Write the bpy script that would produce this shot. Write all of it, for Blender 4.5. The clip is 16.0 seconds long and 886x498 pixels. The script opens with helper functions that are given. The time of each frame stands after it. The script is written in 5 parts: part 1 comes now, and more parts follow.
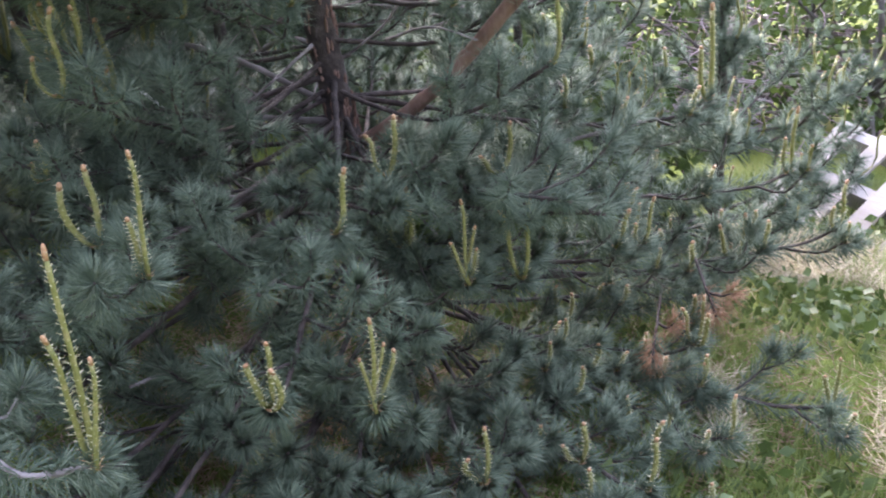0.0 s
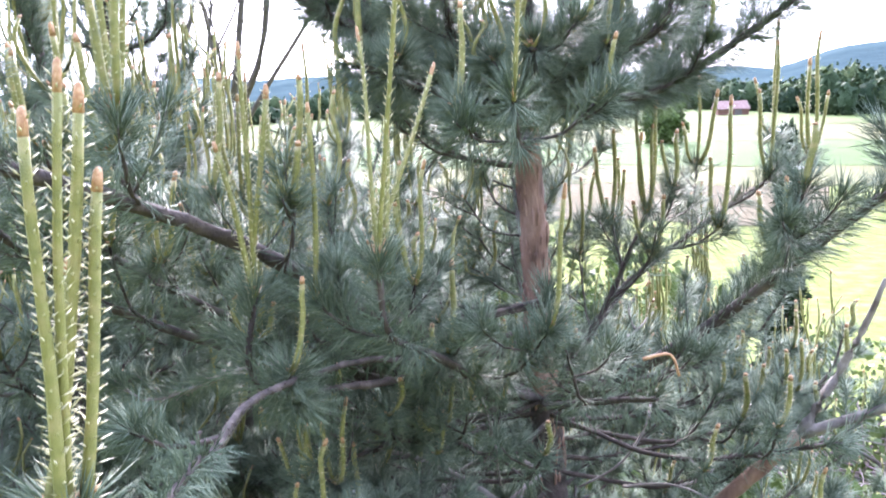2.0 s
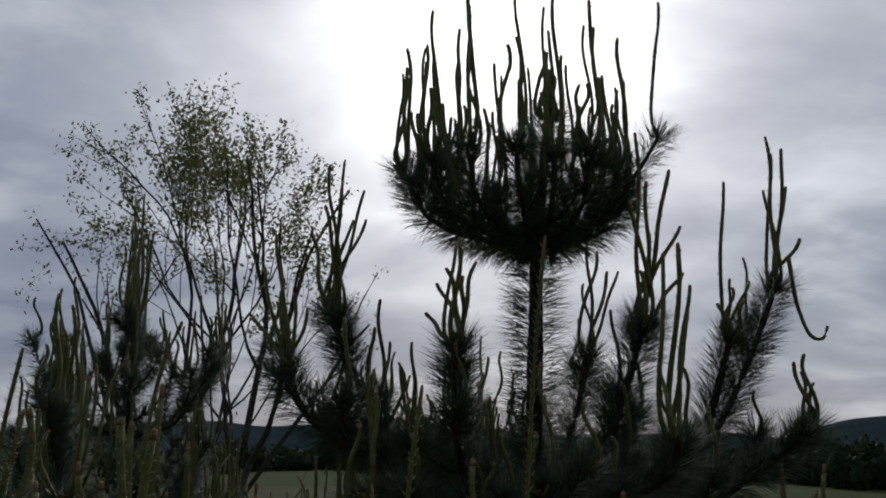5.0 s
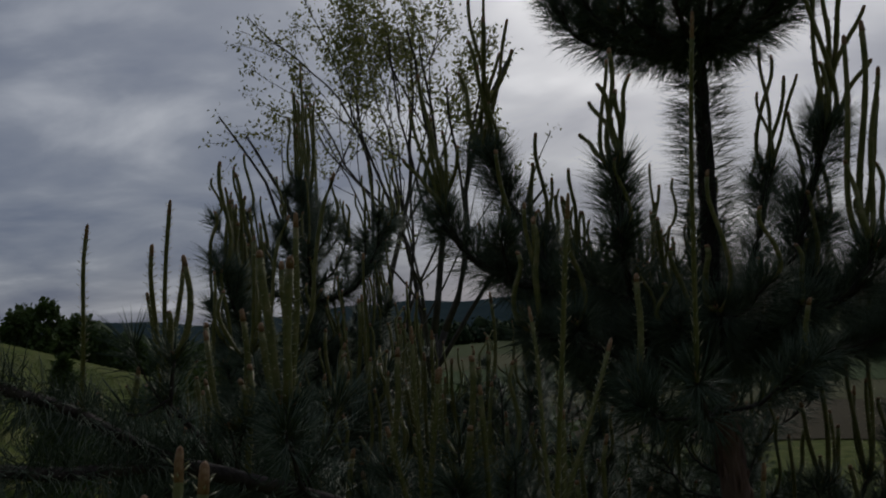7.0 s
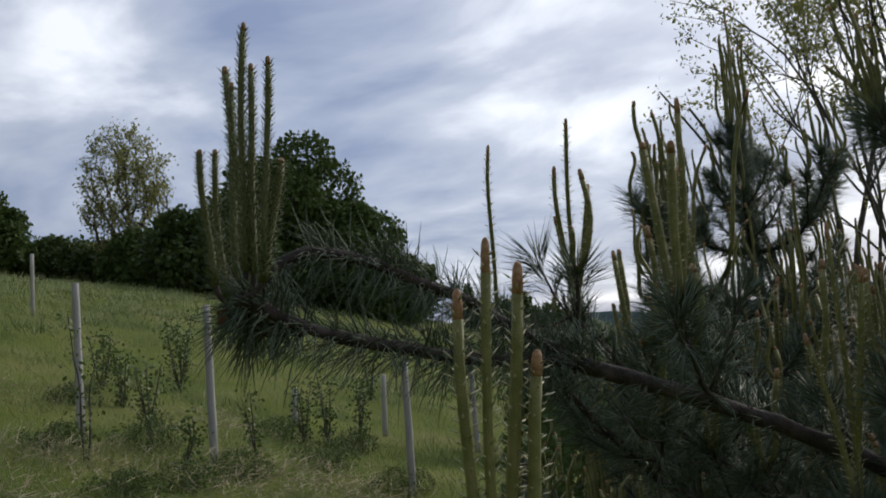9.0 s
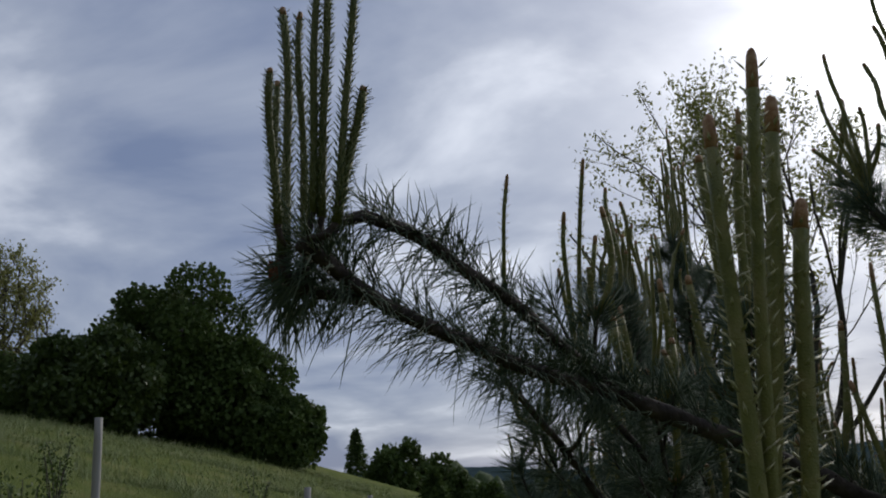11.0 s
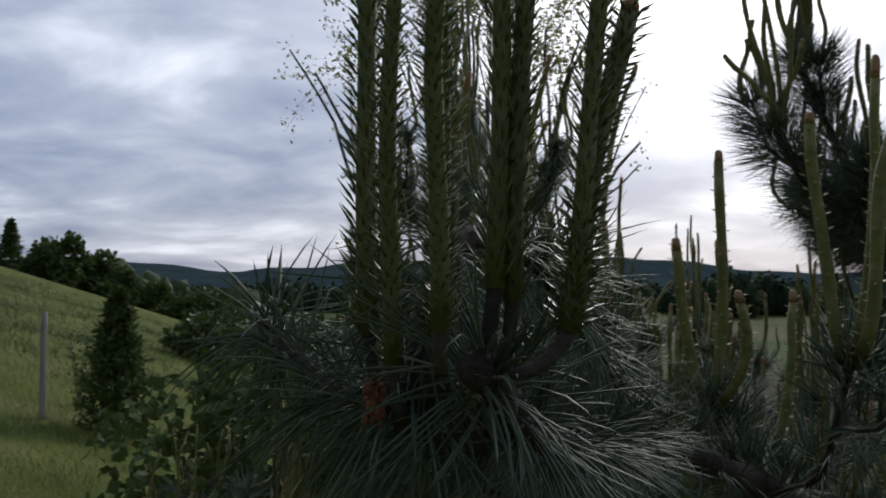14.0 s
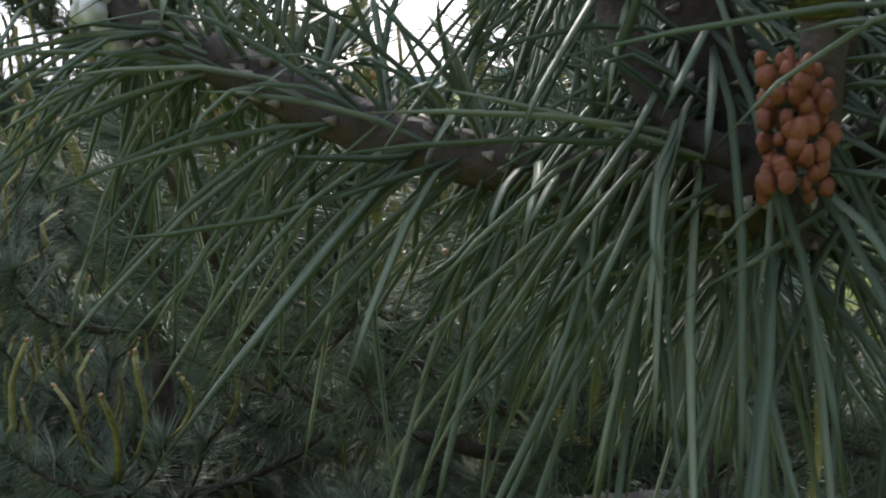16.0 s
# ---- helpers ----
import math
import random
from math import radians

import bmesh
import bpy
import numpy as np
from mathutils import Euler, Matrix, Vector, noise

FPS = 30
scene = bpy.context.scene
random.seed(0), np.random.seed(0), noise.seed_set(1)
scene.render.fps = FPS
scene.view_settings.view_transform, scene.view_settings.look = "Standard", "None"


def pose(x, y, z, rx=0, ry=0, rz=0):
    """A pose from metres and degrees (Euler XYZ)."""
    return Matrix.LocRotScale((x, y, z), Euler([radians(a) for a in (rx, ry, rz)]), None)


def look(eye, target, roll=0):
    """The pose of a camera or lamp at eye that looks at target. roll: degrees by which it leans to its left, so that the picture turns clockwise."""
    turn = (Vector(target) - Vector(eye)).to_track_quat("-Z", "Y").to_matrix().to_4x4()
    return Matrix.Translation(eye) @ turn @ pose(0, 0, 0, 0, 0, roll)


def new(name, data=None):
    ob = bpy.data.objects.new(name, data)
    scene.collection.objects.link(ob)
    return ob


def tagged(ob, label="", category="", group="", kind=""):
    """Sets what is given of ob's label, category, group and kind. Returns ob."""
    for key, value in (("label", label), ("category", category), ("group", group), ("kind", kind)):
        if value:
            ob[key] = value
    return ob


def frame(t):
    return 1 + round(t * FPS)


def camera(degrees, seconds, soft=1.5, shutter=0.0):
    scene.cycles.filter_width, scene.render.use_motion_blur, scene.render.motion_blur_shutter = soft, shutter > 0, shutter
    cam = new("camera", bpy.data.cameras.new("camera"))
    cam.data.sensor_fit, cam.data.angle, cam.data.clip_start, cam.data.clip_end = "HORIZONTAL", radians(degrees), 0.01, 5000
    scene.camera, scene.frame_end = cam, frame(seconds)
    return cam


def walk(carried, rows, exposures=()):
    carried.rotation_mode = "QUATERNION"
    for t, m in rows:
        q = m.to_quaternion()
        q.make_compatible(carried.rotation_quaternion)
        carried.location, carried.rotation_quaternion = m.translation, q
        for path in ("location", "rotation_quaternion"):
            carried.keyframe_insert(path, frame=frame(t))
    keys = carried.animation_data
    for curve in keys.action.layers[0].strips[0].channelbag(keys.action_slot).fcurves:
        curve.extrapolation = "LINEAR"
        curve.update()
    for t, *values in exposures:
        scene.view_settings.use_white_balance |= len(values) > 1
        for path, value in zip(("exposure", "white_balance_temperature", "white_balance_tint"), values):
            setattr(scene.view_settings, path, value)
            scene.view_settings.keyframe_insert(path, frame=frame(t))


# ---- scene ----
cam = camera(50.0, 16.0, soft=1.9, shutter=0.12)
walk(cam, [
    (0, pose(-0.000, -0.002, 1.697, 59.40, 5.77, -11.63)),
    (0.5, pose(-0.092, 0.096, 1.683, 61.87, 3.18, -3.55)),
    (1, pose(-0.163, 0.133, 1.789, 67.52, 0.52, -1.21)),
    (1.5, pose(-0.217, 0.116, 1.857, 73.5, 0.03, -1.85)),
    (2, pose(-0.231, 0.113, 1.918, 80.6, 1.87, -2.11)),
    (2.5, pose(-0.221, 0.100, 1.972, 87.07, 1.86, -2.98)),
    (3, pose(-0.217, 0.096, 2.010, 91.44, 0.27, -3.23)),
    (3.5, pose(-0.229, 0.068, 2.055, 97.30, -0.50, -3.18)),
    (4, pose(-0.245, 0.051, 2.100, 100.84, -0.36, -2.40)),
    (4.2, pose(-0.248, 0.048, 2.109, 101.74, -0.57, -2.35)),
    (6.3, look((-0.185, 0.056, 2.063), (-0.319, 2.012, 2.458), -1.2)),
    (6.5, look((-0.175, 0.081, 2.06), (-0.375, 2.044, 2.386), -2.0)),
    (7, look((-0.18, 0.172, 2.018), (-0.518, 2.138, 2.165), -3.5)),
    (7.5, pose(-0.162, 0.232, 1.935, 90.54, 6.03, 16.45)),
    (8, pose(-0.099, 0.247, 1.898, 91.65, 6.31, 29.36)),
    (8.5, pose(-0.097, 0.245, 1.902, 93.44, 5.28, 35.97)),
    (8.7, pose(-0.099, 0.246, 1.900, 94.42, 5.13, 37.56)),
    (10.8, pose(-0.357, 0.269, 1.732, 102.25, 4.44, 31.49)),
    (11, pose(-0.372, 0.269, 1.738, 103.94, 2.95, 30.56)),
    (11.5, pose(-0.422, 0.267, 1.758, 106.94, 4.28, 29.35)),
    (12, pose(-0.486, 0.288, 1.802, 105.68, 2.91, 27.07)),
    (12.5, pose(-0.565, 0.320, 1.907, 101.64, 1.93, 22.75)),
    (13, pose(-0.621, 0.339, 1.987, 95.99, 3.98, 24.51)),
    (13.5, pose(-0.710, 0.451, 1.971, 94.27, 3.43, 20.36)),
    (14, pose(-0.818, 0.553, 1.977, 91.95, -0.49, 10.86)),
    (14.5, pose(-0.911, 0.625, 1.979, 92.77, 0.87, -1.70)),
    (15, pose(-0.963, 0.693, 1.948, 92.55, 1.86, -7.93)),
    (15.5, pose(-0.977, 0.762, 1.942, 86.11, 2.74, -15.03)),
    (16, pose(-0.978, 0.800, 1.937, 80.25, 2.19, -11.82)),
], [(0, 3.65, 6350, 24), (0.5, 4.4, 6350, 24), (1, 4.6, 6250, 24), (1.5, 4.5, 6200, 24), (2, 4.25, 6050, 25), (2.5, 3.15, 6350, 18), (3, 1.75, 6600,
    10), (3.5, 0.1, 6500, 10), (4.2, -0.25, 6500, 10), (6.5, -1.2, 6500, 10), (7.2, -0.8, 6600, 10), (7.7, 0.1, 6700, 10), (8.5, 0.6, 6850, 9.5),
    (11, 0.05, 6500, 10), (12.5, -0.7, 6350, 9), (13, -0.7, 6350, 9), (13.5, -0.15, 6400, 9), (14, 0.25, 6450, 10), (14.5, 0.8, 6550, 10.5), (15.2, 0.4, 6500, 10),
    (15.6, 1.3, 6600, 12), (16, 2.25, 6700, 12)])

# ---- sky and sun ----
SUN_AZ, SUN_EL = radians(-5), radians(26)          # azimuth from +y towards -x
SUN_DIR = Vector((-math.sin(SUN_AZ) * math.cos(SUN_EL), math.cos(SUN_AZ) * math.cos(SUN_EL), math.sin(SUN_EL)))
world = bpy.data.worlds.new("cloudy_sky")
scene.world = world
world.use_nodes = True
wn, wl = world.node_tree.nodes, world.node_tree.links
wn.clear()


def wnode(kind, **k):
    n = wn.new(kind)
    for a, v in k.items():
        n.inputs[a].default_value = v
    return n


def wmath(op, a, b=None):
    n = wn.new("ShaderNodeMath")
    n.operation = op
    for i, v in enumerate((a, b)):
        if v is None:
            continue
        if isinstance(v, (int, float)):
            n.inputs[i].default_value = v
        else:
            wl.new(v, n.inputs[i])
    return n.outputs[0]


tex = wn.new("ShaderNodeTexCoord")
sep = wn.new("ShaderNodeSeparateXYZ")
wl.new(tex.outputs["Generated"], sep.inputs[0])
lift = wmath("ADD", wmath("MAXIMUM", sep.outputs[2], 0.0), 0.22)
comb = wn.new("ShaderNodeCombineXYZ")
wl.new(wmath("DIVIDE", sep.outputs[0], lift), comb.inputs[0])
wl.new(wmath("MULTIPLY", wmath("DIVIDE", sep.outputs[1], lift), 1.15), comb.inputs[1])
big = wnode("ShaderNodeTexNoise", Scale=1.55, Detail=6.0, Roughness=0.5, Distortion=0.3)
wl.new(comb.outputs[0], big.inputs["Vector"])
ramp = wn.new("ShaderNodeValToRGB")
e = ramp.color_ramp.elements
e[0].position, e[0].color = 0.38, (0.17, 0.22, 0.36, 1)
e[1].position, e[1].color = 0.68, (0.72, 0.77, 0.88, 1)
m1 = e.new(0.54)
m1.color = (0.36, 0.41, 0.53, 1)
wl.new(big.outputs[0], ramp.inputs[0])
# clear gaps between the clouds show the blue of the sky
sky = wn.new("ShaderNodeTexSky")
sky.sky_type, sky.sun_disc, sky.sun_elevation, sky.sun_rotation = "NISHITA", False, SUN_EL, -SUN_AZ
skys = wn.new("ShaderNodeVectorMath")
skys.operation = "SCALE"
skys.inputs["Scale"].default_value = 0.06
wl.new(sky.outputs[0], skys.inputs[0])
mixs = wn.new("ShaderNodeMix")
mixs.data_type = "RGBA"
mixs.inputs[0].default_value = 0.85
wl.new(skys.outputs[0], mixs.inputs[6])
wl.new(ramp.outputs[0], mixs.inputs[7])
# thin cloud glows round the veiled sun
dot = wn.new("ShaderNodeVectorMath")
dot.operation = "DOT_PRODUCT"
wl.new(tex.outputs["Generated"], dot.inputs[0])
dot.inputs[1].default_value = SUN_DIR
d0 = wmath("MAXIMUM", dot.outputs["Value"], 0.0)
thin = wmath("ADD", wmath("MULTIPLY", big.outputs[0], 1.2), 0.4)
glow = wmath("ADD", wmath("MULTIPLY", wmath("POWER", d0, 40.0), 1.7), wmath("MULTIPLY", wmath("POWER", d0, 10.0), 0.28))
glow = wmath("MULTIPLY", glow, thin)
gcol = wn.new("ShaderNodeVectorMath")
gcol.operation = "SCALE"
gcol.inputs[0].default_value = (1.0, 0.98, 0.95)
wl.new(glow, gcol.inputs["Scale"])
# the cloud is thicker and darker away from the sun
rise = wn.new("ShaderNodeMapRange")
rise.interpolation_type = "SMOOTHSTEP"
rise.inputs[1].default_value, rise.inputs[2].default_value = -0.5, 0.75
rise.inputs[3].default_value, rise.inputs[4].default_value = 0.38, 1.0
wl.new(dot.outputs["Value"], rise.inputs[0])
shade = wn.new("ShaderNodeVectorMath")
shade.operation = "SCALE"
wl.new(mixs.outputs[2], shade.inputs[0])
wl.new(rise.outputs[0], shade.inputs["Scale"])
addn = wn.new("ShaderNodeVectorMath")
wl.new(shade.outputs[0], addn.inputs[0])
wl.new(gcol.outputs[0], addn.inputs[1])
bg = wn.new("ShaderNodeBackground")
bg.inputs[1].default_value = 1.0
wl.new(addn.outputs[0], bg.inputs[0])
wl.new(bg.outputs[0], wn.new("ShaderNodeOutputWorld").inputs[0])

sun = new("sun", bpy.data.lights.new("sun", "SUN"))
sun.data.energy, sun.data.angle, sun.data.color = 0.9, radians(12), (1.0, 0.95, 0.88)
sun.matrix_world = look(SUN_DIR * 50, (0, 0, 0))


# ---- materials ----
def material(name, stops, scale=8.0, rough=0.6, bump=0.2, bump_scale=60.0, island=0.0, coords="Object", stretch=(1, 1, 1), metal=0.0,
             translucent=0.0, detail=6.0, spec=0.4):
    """A surface whose colour runs through stops by noise (and by island or object), with fine relief."""
    mat = bpy.data.materials.new(name)
    mat.use_nodes = True
    n, l = mat.node_tree.nodes, mat.node_tree.links
    b = n["Principled BSDF"]
    tc = n.new("ShaderNodeTexCoord")
    mp = n.new("ShaderNodeMapping")
    mp.inputs["Scale"].default_value = stretch
    l.new(tc.outputs[coords], mp.inputs[0])
    a = n.new("ShaderNodeTexNoise")
    a.inputs["Scale"].default_value, a.inputs["Detail"].default_value = scale, detail
    l.new(mp.outputs[0], a.inputs["Vector"])
    fac = a.outputs[0]
    if island:
        g = n.new("ShaderNodeNewGeometry")
        mx = n.new("ShaderNodeMix")
        mx.inputs[0].default_value = island
        l.new(fac, mx.inputs[2])
        l.new(g.outputs["Random Per Island"], mx.inputs[3])
        fac = mx.outputs[0]
    r = n.new("ShaderNodeValToRGB")
    el = r.color_ramp.elements
    lo, hi = (0.05, 0.95) if island > 0.4 else (0.3, 0.7)
    el[0].position, el[0].color = lo, (*stops[0], 1)
    el[1].position, el[1].color = hi, (*stops[-1], 1)
    for i, c in enumerate(stops[1:-1], 1):
        el.new(lo + (hi - lo) * i / (len(stops) - 1)).color = (*c, 1)
    l.new(fac, r.inputs[0])
    l.new(r.outputs[0], b.inputs["Base Color"])
    b.inputs["Specular IOR Level"].default_value = spec
    b.inputs["Roughness"].default_value, b.inputs["Metallic"].default_value = rough, metal
    if bump:
        f = n.new("ShaderNodeTexNoise")
        f.inputs["Scale"].default_value, f.inputs["Detail"].default_value = bump_scale, 4.0
        l.new(mp.outputs[0], f.inputs["Vector"])
        bp = n.new("ShaderNodeBump")
        bp.inputs["Strength"].default_value, bp.inputs["Distance"].default_value = bump, 0.5 / bump_scale
        l.new(f.outputs[0], bp.inputs["Height"])
        l.new(bp.outputs[0], b.inputs["Normal"])
    if translucent:
        tr = n.new("ShaderNodeBsdfTranslucent")
        l.new(r.outputs[0], tr.inputs[0])
        ms = n.new("ShaderNodeMixShader")
        ms.inputs[0].default_value = translucent
        l.new(b.outputs[0], ms.inputs[1])
        l.new(tr.outputs[0], ms.inputs[2])
        l.new(ms.outputs[0], n["Material Output"].inputs[0])
    return mat


NEEDLE = material("pine_needle", [(0.058, 0.086, 0.056), (0.108, 0.146, 0.096), (0.205, 0.24, 0.16)], 3.0, 0.55, 0, island=0.7, spec=0.12)
BARK = material("pine_bark", [(0.028, 0.022, 0.019), (0.06, 0.046, 0.039), (0.115, 0.092, 0.078)], 30.0, 0.85, 0.9, 120.0)
RED_BARK = material("flaky_red_bark", [(0.1, 0.06, 0.045), (0.22, 0.13, 0.092), (0.32, 0.21, 0.16)], 22.0, 0.85, 1.0, 70.0, stretch=(1, 1, 0.45))
DEAD = material("grey_dead_wood", [(0.11, 0.092, 0.082), (0.21, 0.185, 0.168), (0.32, 0.29, 0.27)], 25.0, 0.85, 0.6, 90.0)
CANDLE = material("candle_skin", [(0.125, 0.135, 0.035), (0.2, 0.2, 0.055), (0.29, 0.25, 0.1)], 14.0, 0.55, 0.5, 260.0)
SCALE = material("candle_scale", [(0.3, 0.3, 0.12), (0.5, 0.47, 0.27), (0.66, 0.61, 0.42)], 20.0, 0.5, 0, island=0.7)
CORE = material("furry_candle_skin", [(0.09, 0.11, 0.033), (0.15, 0.16, 0.05), (0.2, 0.19, 0.08)], 14.0, 0.6, 0.5, 260.0)
TIP = material("candle_bud", [(0.3, 0.15, 0.07), (0.42, 0.24, 0.12), (0.52, 0.34, 0.2)], 90.0, 0.6, 0.5, 300.0)
YOUNG = material("young_needle", [(0.07, 0.1, 0.032), (0.12, 0.15, 0.05), (0.18, 0.21, 0.085)], 6.0, 0.45, 0, island=0.7)
PEG = material("leaf_peg", [(0.16, 0.13, 0.11), (0.3, 0.26, 0.22), (0.45, 0.41, 0.36)], 40.0, 0.6, 0, island=0.8)
CONE = material("pollen_cone", [(0.13, 0.038, 0.018), (0.21, 0.068, 0.032), (0.29, 0.11, 0.055)], 150.0, 0.6, 0.6, 400.0)
RESIN = material("white_resin", [(0.55, 0.54, 0.5), (0.78, 0.77, 0.73)], 200.0, 0.5, 0.6, 400.0)


# ---- mesh tools ----
class Pile:
    """Gathers vertices and faces for one mesh."""

    def __init__(self):
        self.v, self.q, self.t, self.qm, self.tm, self.n = [], [], [], [], [], 0

    def add(self, v, quads=None, tris=None, mat=0):
        v = np.asarray(v, float).reshape(-1, 3)
        for f, keep, keepm in ((quads, self.q, self.qm), (tris, self.t, self.tm)):
            if f is not None and len(f):
                keep.append(np.asarray(f, np.int64) + self.n)
                keepm.append(np.full(len(f), mat, np.int32))
        self.v.append(v)
        self.n += len(v)

    def mesh(self, name, mats, smooth=True, origin=(0, 0, 0)):
        me = bpy.data.meshes.new(name)
        v = np.concatenate(self.v) - np.array(origin) if self.v else np.zeros((0, 3))
        q = np.concatenate(self.q) if self.q else np.zeros((0, 4), np.int64)
        t = np.concatenate(self.t) if self.t else np.zeros((0, 3), np.int64)
        me.vertices.add(len(v))
        me.vertices.foreach_set("co", v.astype(np.float32).ravel())
        me.loops.add(q.size + t.size)
        me.loops.foreach_set("vertex_index", np.concatenate([q.ravel(), t.ravel()]).astype(np.int32))
        me.polygons.add(len(q) + len(t))
        me.polygons.foreach_set("loop_start", np.concatenate([np.arange(len(q)) * 4, q.size + np.arange(len(t)) * 3]).astype(np.int32))
        me.polygons.foreach_set("material_index", np.concatenate(self.qm + self.tm + [np.zeros(0, np.int32)]).astype(np.int32))
        me.polygons.foreach_set("use_smooth", np.full(len(q) + len(t), smooth))
        for m in mats if isinstance(mats, (list, tuple)) else [mats]:
            me.materials.append(m)
        me.update(calc_edges=True)
        return me


def part(name, pile, mats, parent=None, label="", origin=(0, 0, 0), smooth=True):
    ob = new(name, pile.mesh(name, mats, smooth, origin))
    if parent:
        ob.parent = parent
    return tagged(ob, label)


def unit(v):
    return v / np.maximum(np.linalg.norm(v, axis=-1, keepdims=True), 1e-9)


def frames_along(p):
    """Tangents and two normals along a polyline."""
    t = unit(np.gradient(p, axis=0))
    up = np.where(np.abs(t[:, 2:3]) > 0.9, np.array([[1.0, 0, 0]]), np.array([[0, 0, 1.0]]))
    a = unit(np.cross(t, up))
    return t, a, np.cross(a, t)


def tube(pile, p, r, sides=7, mat=0, rough=0.0, rng=None):
    p = np.asarray(p, float)
    t, a, b = frames_along(p)
    k = len(p)
    r = np.broadcast_to(np.asarray(r, float), (k,))
    ang = np.arange(sides) * 2 * math.pi / sides
    ring = a[:, None] * np.cos(ang)[None, :, None] + b[:, None] * np.sin(ang)[None, :, None]
    rr = np.repeat(r[:, None], sides, 1)
    if rough and rng is not None:
        rr = rr * (1 + rough * rng.normal(size=rr.shape))
    v = (p[:, None] + ring * rr[..., None]).reshape(-1, 3)
    i, j = np.meshgrid(np.arange(k - 1), np.arange(sides), indexing="ij")
    j2 = (j + 1) % sides
    quads = np.stack([i * sides + j, i * sides + j2, (i + 1) * sides + j2, (i + 1) * sides + j], -1).reshape(-1, 4)
    v = np.concatenate([v, p[:1], p[-1:]])
    s = np.arange(sides)
    s2 = (s + 1) % sides
    c0, c1 = np.full(sides, k * sides), np.full(sides, k * sides + 1)
    tris = np.concatenate([np.stack([s2, s, c0], -1), np.stack([(k - 1) * sides + s, (k - 1) * sides + s2, c1], -1)])
    pile.add(v, quads, tris, mat)


def spikes(pile, base, way, length, width, bend=None, mat=0, rings=2):
    """Needles: slender three-sided blades, bent, tapering to a point."""
    n = len(base)
    if not n:
        return
    way = unit(way)
    length = np.broadcast_to(np.asarray(length, float), (n,))[:, None]
    bend = np.zeros((n, 3)) if bend is None else bend
    up = np.where(np.abs(way[:, 2:3]) > 0.9, np.array([[1.0, 0, 0]]), np.array([[0, 0, 1.0]]))
    a = unit(np.cross(way, up))
    b = np.cross(a, way)
    if rings == 0:
        vs = [base + (a * math.cos(k * 2.0944) + b * math.sin(k * 2.0944) * 0.7) * width * 0.5 for k in range(3)] + [base + way * length + bend * length]
        o = (np.arange(n) * 4)[:, None]
        pile.add(np.stack(vs, 1).reshape(-1, 3), None, np.concatenate([o + np.array([f]) for f in ([0, 1, 3], [1, 2, 3], [2, 0, 3])]), mat)
        return
    if rings == 1:
        c = base + way * length * 0.42 + bend * length * 0.176
        vs = [base] + [c + (a * math.cos(k * 2.0944) + b * math.sin(k * 2.0944) * 0.7) * width * 0.5 for k in range(3)] + [base + way * length + bend * length]
        o = (np.arange(n) * 5)[:, None]
        pile.add(np.stack(vs, 1).reshape(-1, 3), None, np.concatenate([o + np.array([f]) for f in ([0, 2, 1], [0, 3, 2], [0, 1, 3], [1, 2, 4], [2, 3, 4], [3, 1, 4])]), mat)
        return
    fr = {2: [0.0, 0.55], 3: [0.0, 0.35, 0.7], 4: [0.0, 0.28, 0.56, 0.82]}[rings]
    wd = {2: [0.75, 1.0], 3: [0.75, 1.0, 0.9], 4: [0.7, 1.0, 1.0, 0.75]}[rings]
    vs = []
    for f, w in zip(fr, wd):
        c = base + way * length * f + bend * length * f * f
        for k in range(3):
            an = k * 2.0944
            vs.append(c + (a * math.cos(an) + b * math.sin(an) * 0.7) * width * w * 0.5)
    vs.append(base + way * length + bend * length)
    m = len(vs)
    v = np.stack(vs, 1).reshape(-1, 3)
    o = (np.arange(n) * m)[:, None]
    quads, tris = [], []
    for r in range(len(fr) - 1):
        for k in range(3):
            k2 = (k + 1) % 3
            quads.append(o + np.array([[r * 3 + k, r * 3 + k2, r * 3 + 3 + k2, r * 3 + 3 + k]]))
    r = len(fr) - 1
    for k in range(3):
        tris.append(o + np.array([[r * 3 + k, r * 3 + (k + 1) % 3, m - 1]]))
    pile.add(v, np.concatenate(quads) if quads else None, np.concatenate(tris), mat)


def curve(points, step=0.03, wiggle=0.0, rng=None):
    """A smooth line through control points (Catmull-Rom)."""
    p = np.asarray(points, float)
    if len(p) == 2:
        p = np.stack([p[0], (p[0] + p[1]) / 2, p[1]])
    e = np.concatenate([[2 * p[0] - p[1]], p, [2 * p[-1] - p[-2]]])
    out = []
    for i in range(len(p) - 1):
        a, b, c, d = e[i:i + 4]
        k = max(2, int(np.linalg.norm(c - b) / step))
        s = np.linspace(0, 1, k, endpoint=False)[:, None]
        out.append(0.5 * (2 * b + (c - a) * s + (2 * a - 5 * b + 4 * c - d) * s ** 2 + (3 * b - a - 3 * c + d) * s ** 3))
    out = np.concatenate(out + [p[-1:]])
    if wiggle and rng is not None and len(out) > 4:
        w = np.cumsum(rng.normal(size=out.shape), 0)
        w -= np.linspace(0, 1, len(out))[:, None] * w[-1]
        out = out + w * wiggle
    return out


def along(p):
    return np.concatenate([[0], np.cumsum(np.linalg.norm(np.diff(p, axis=0), axis=1))])


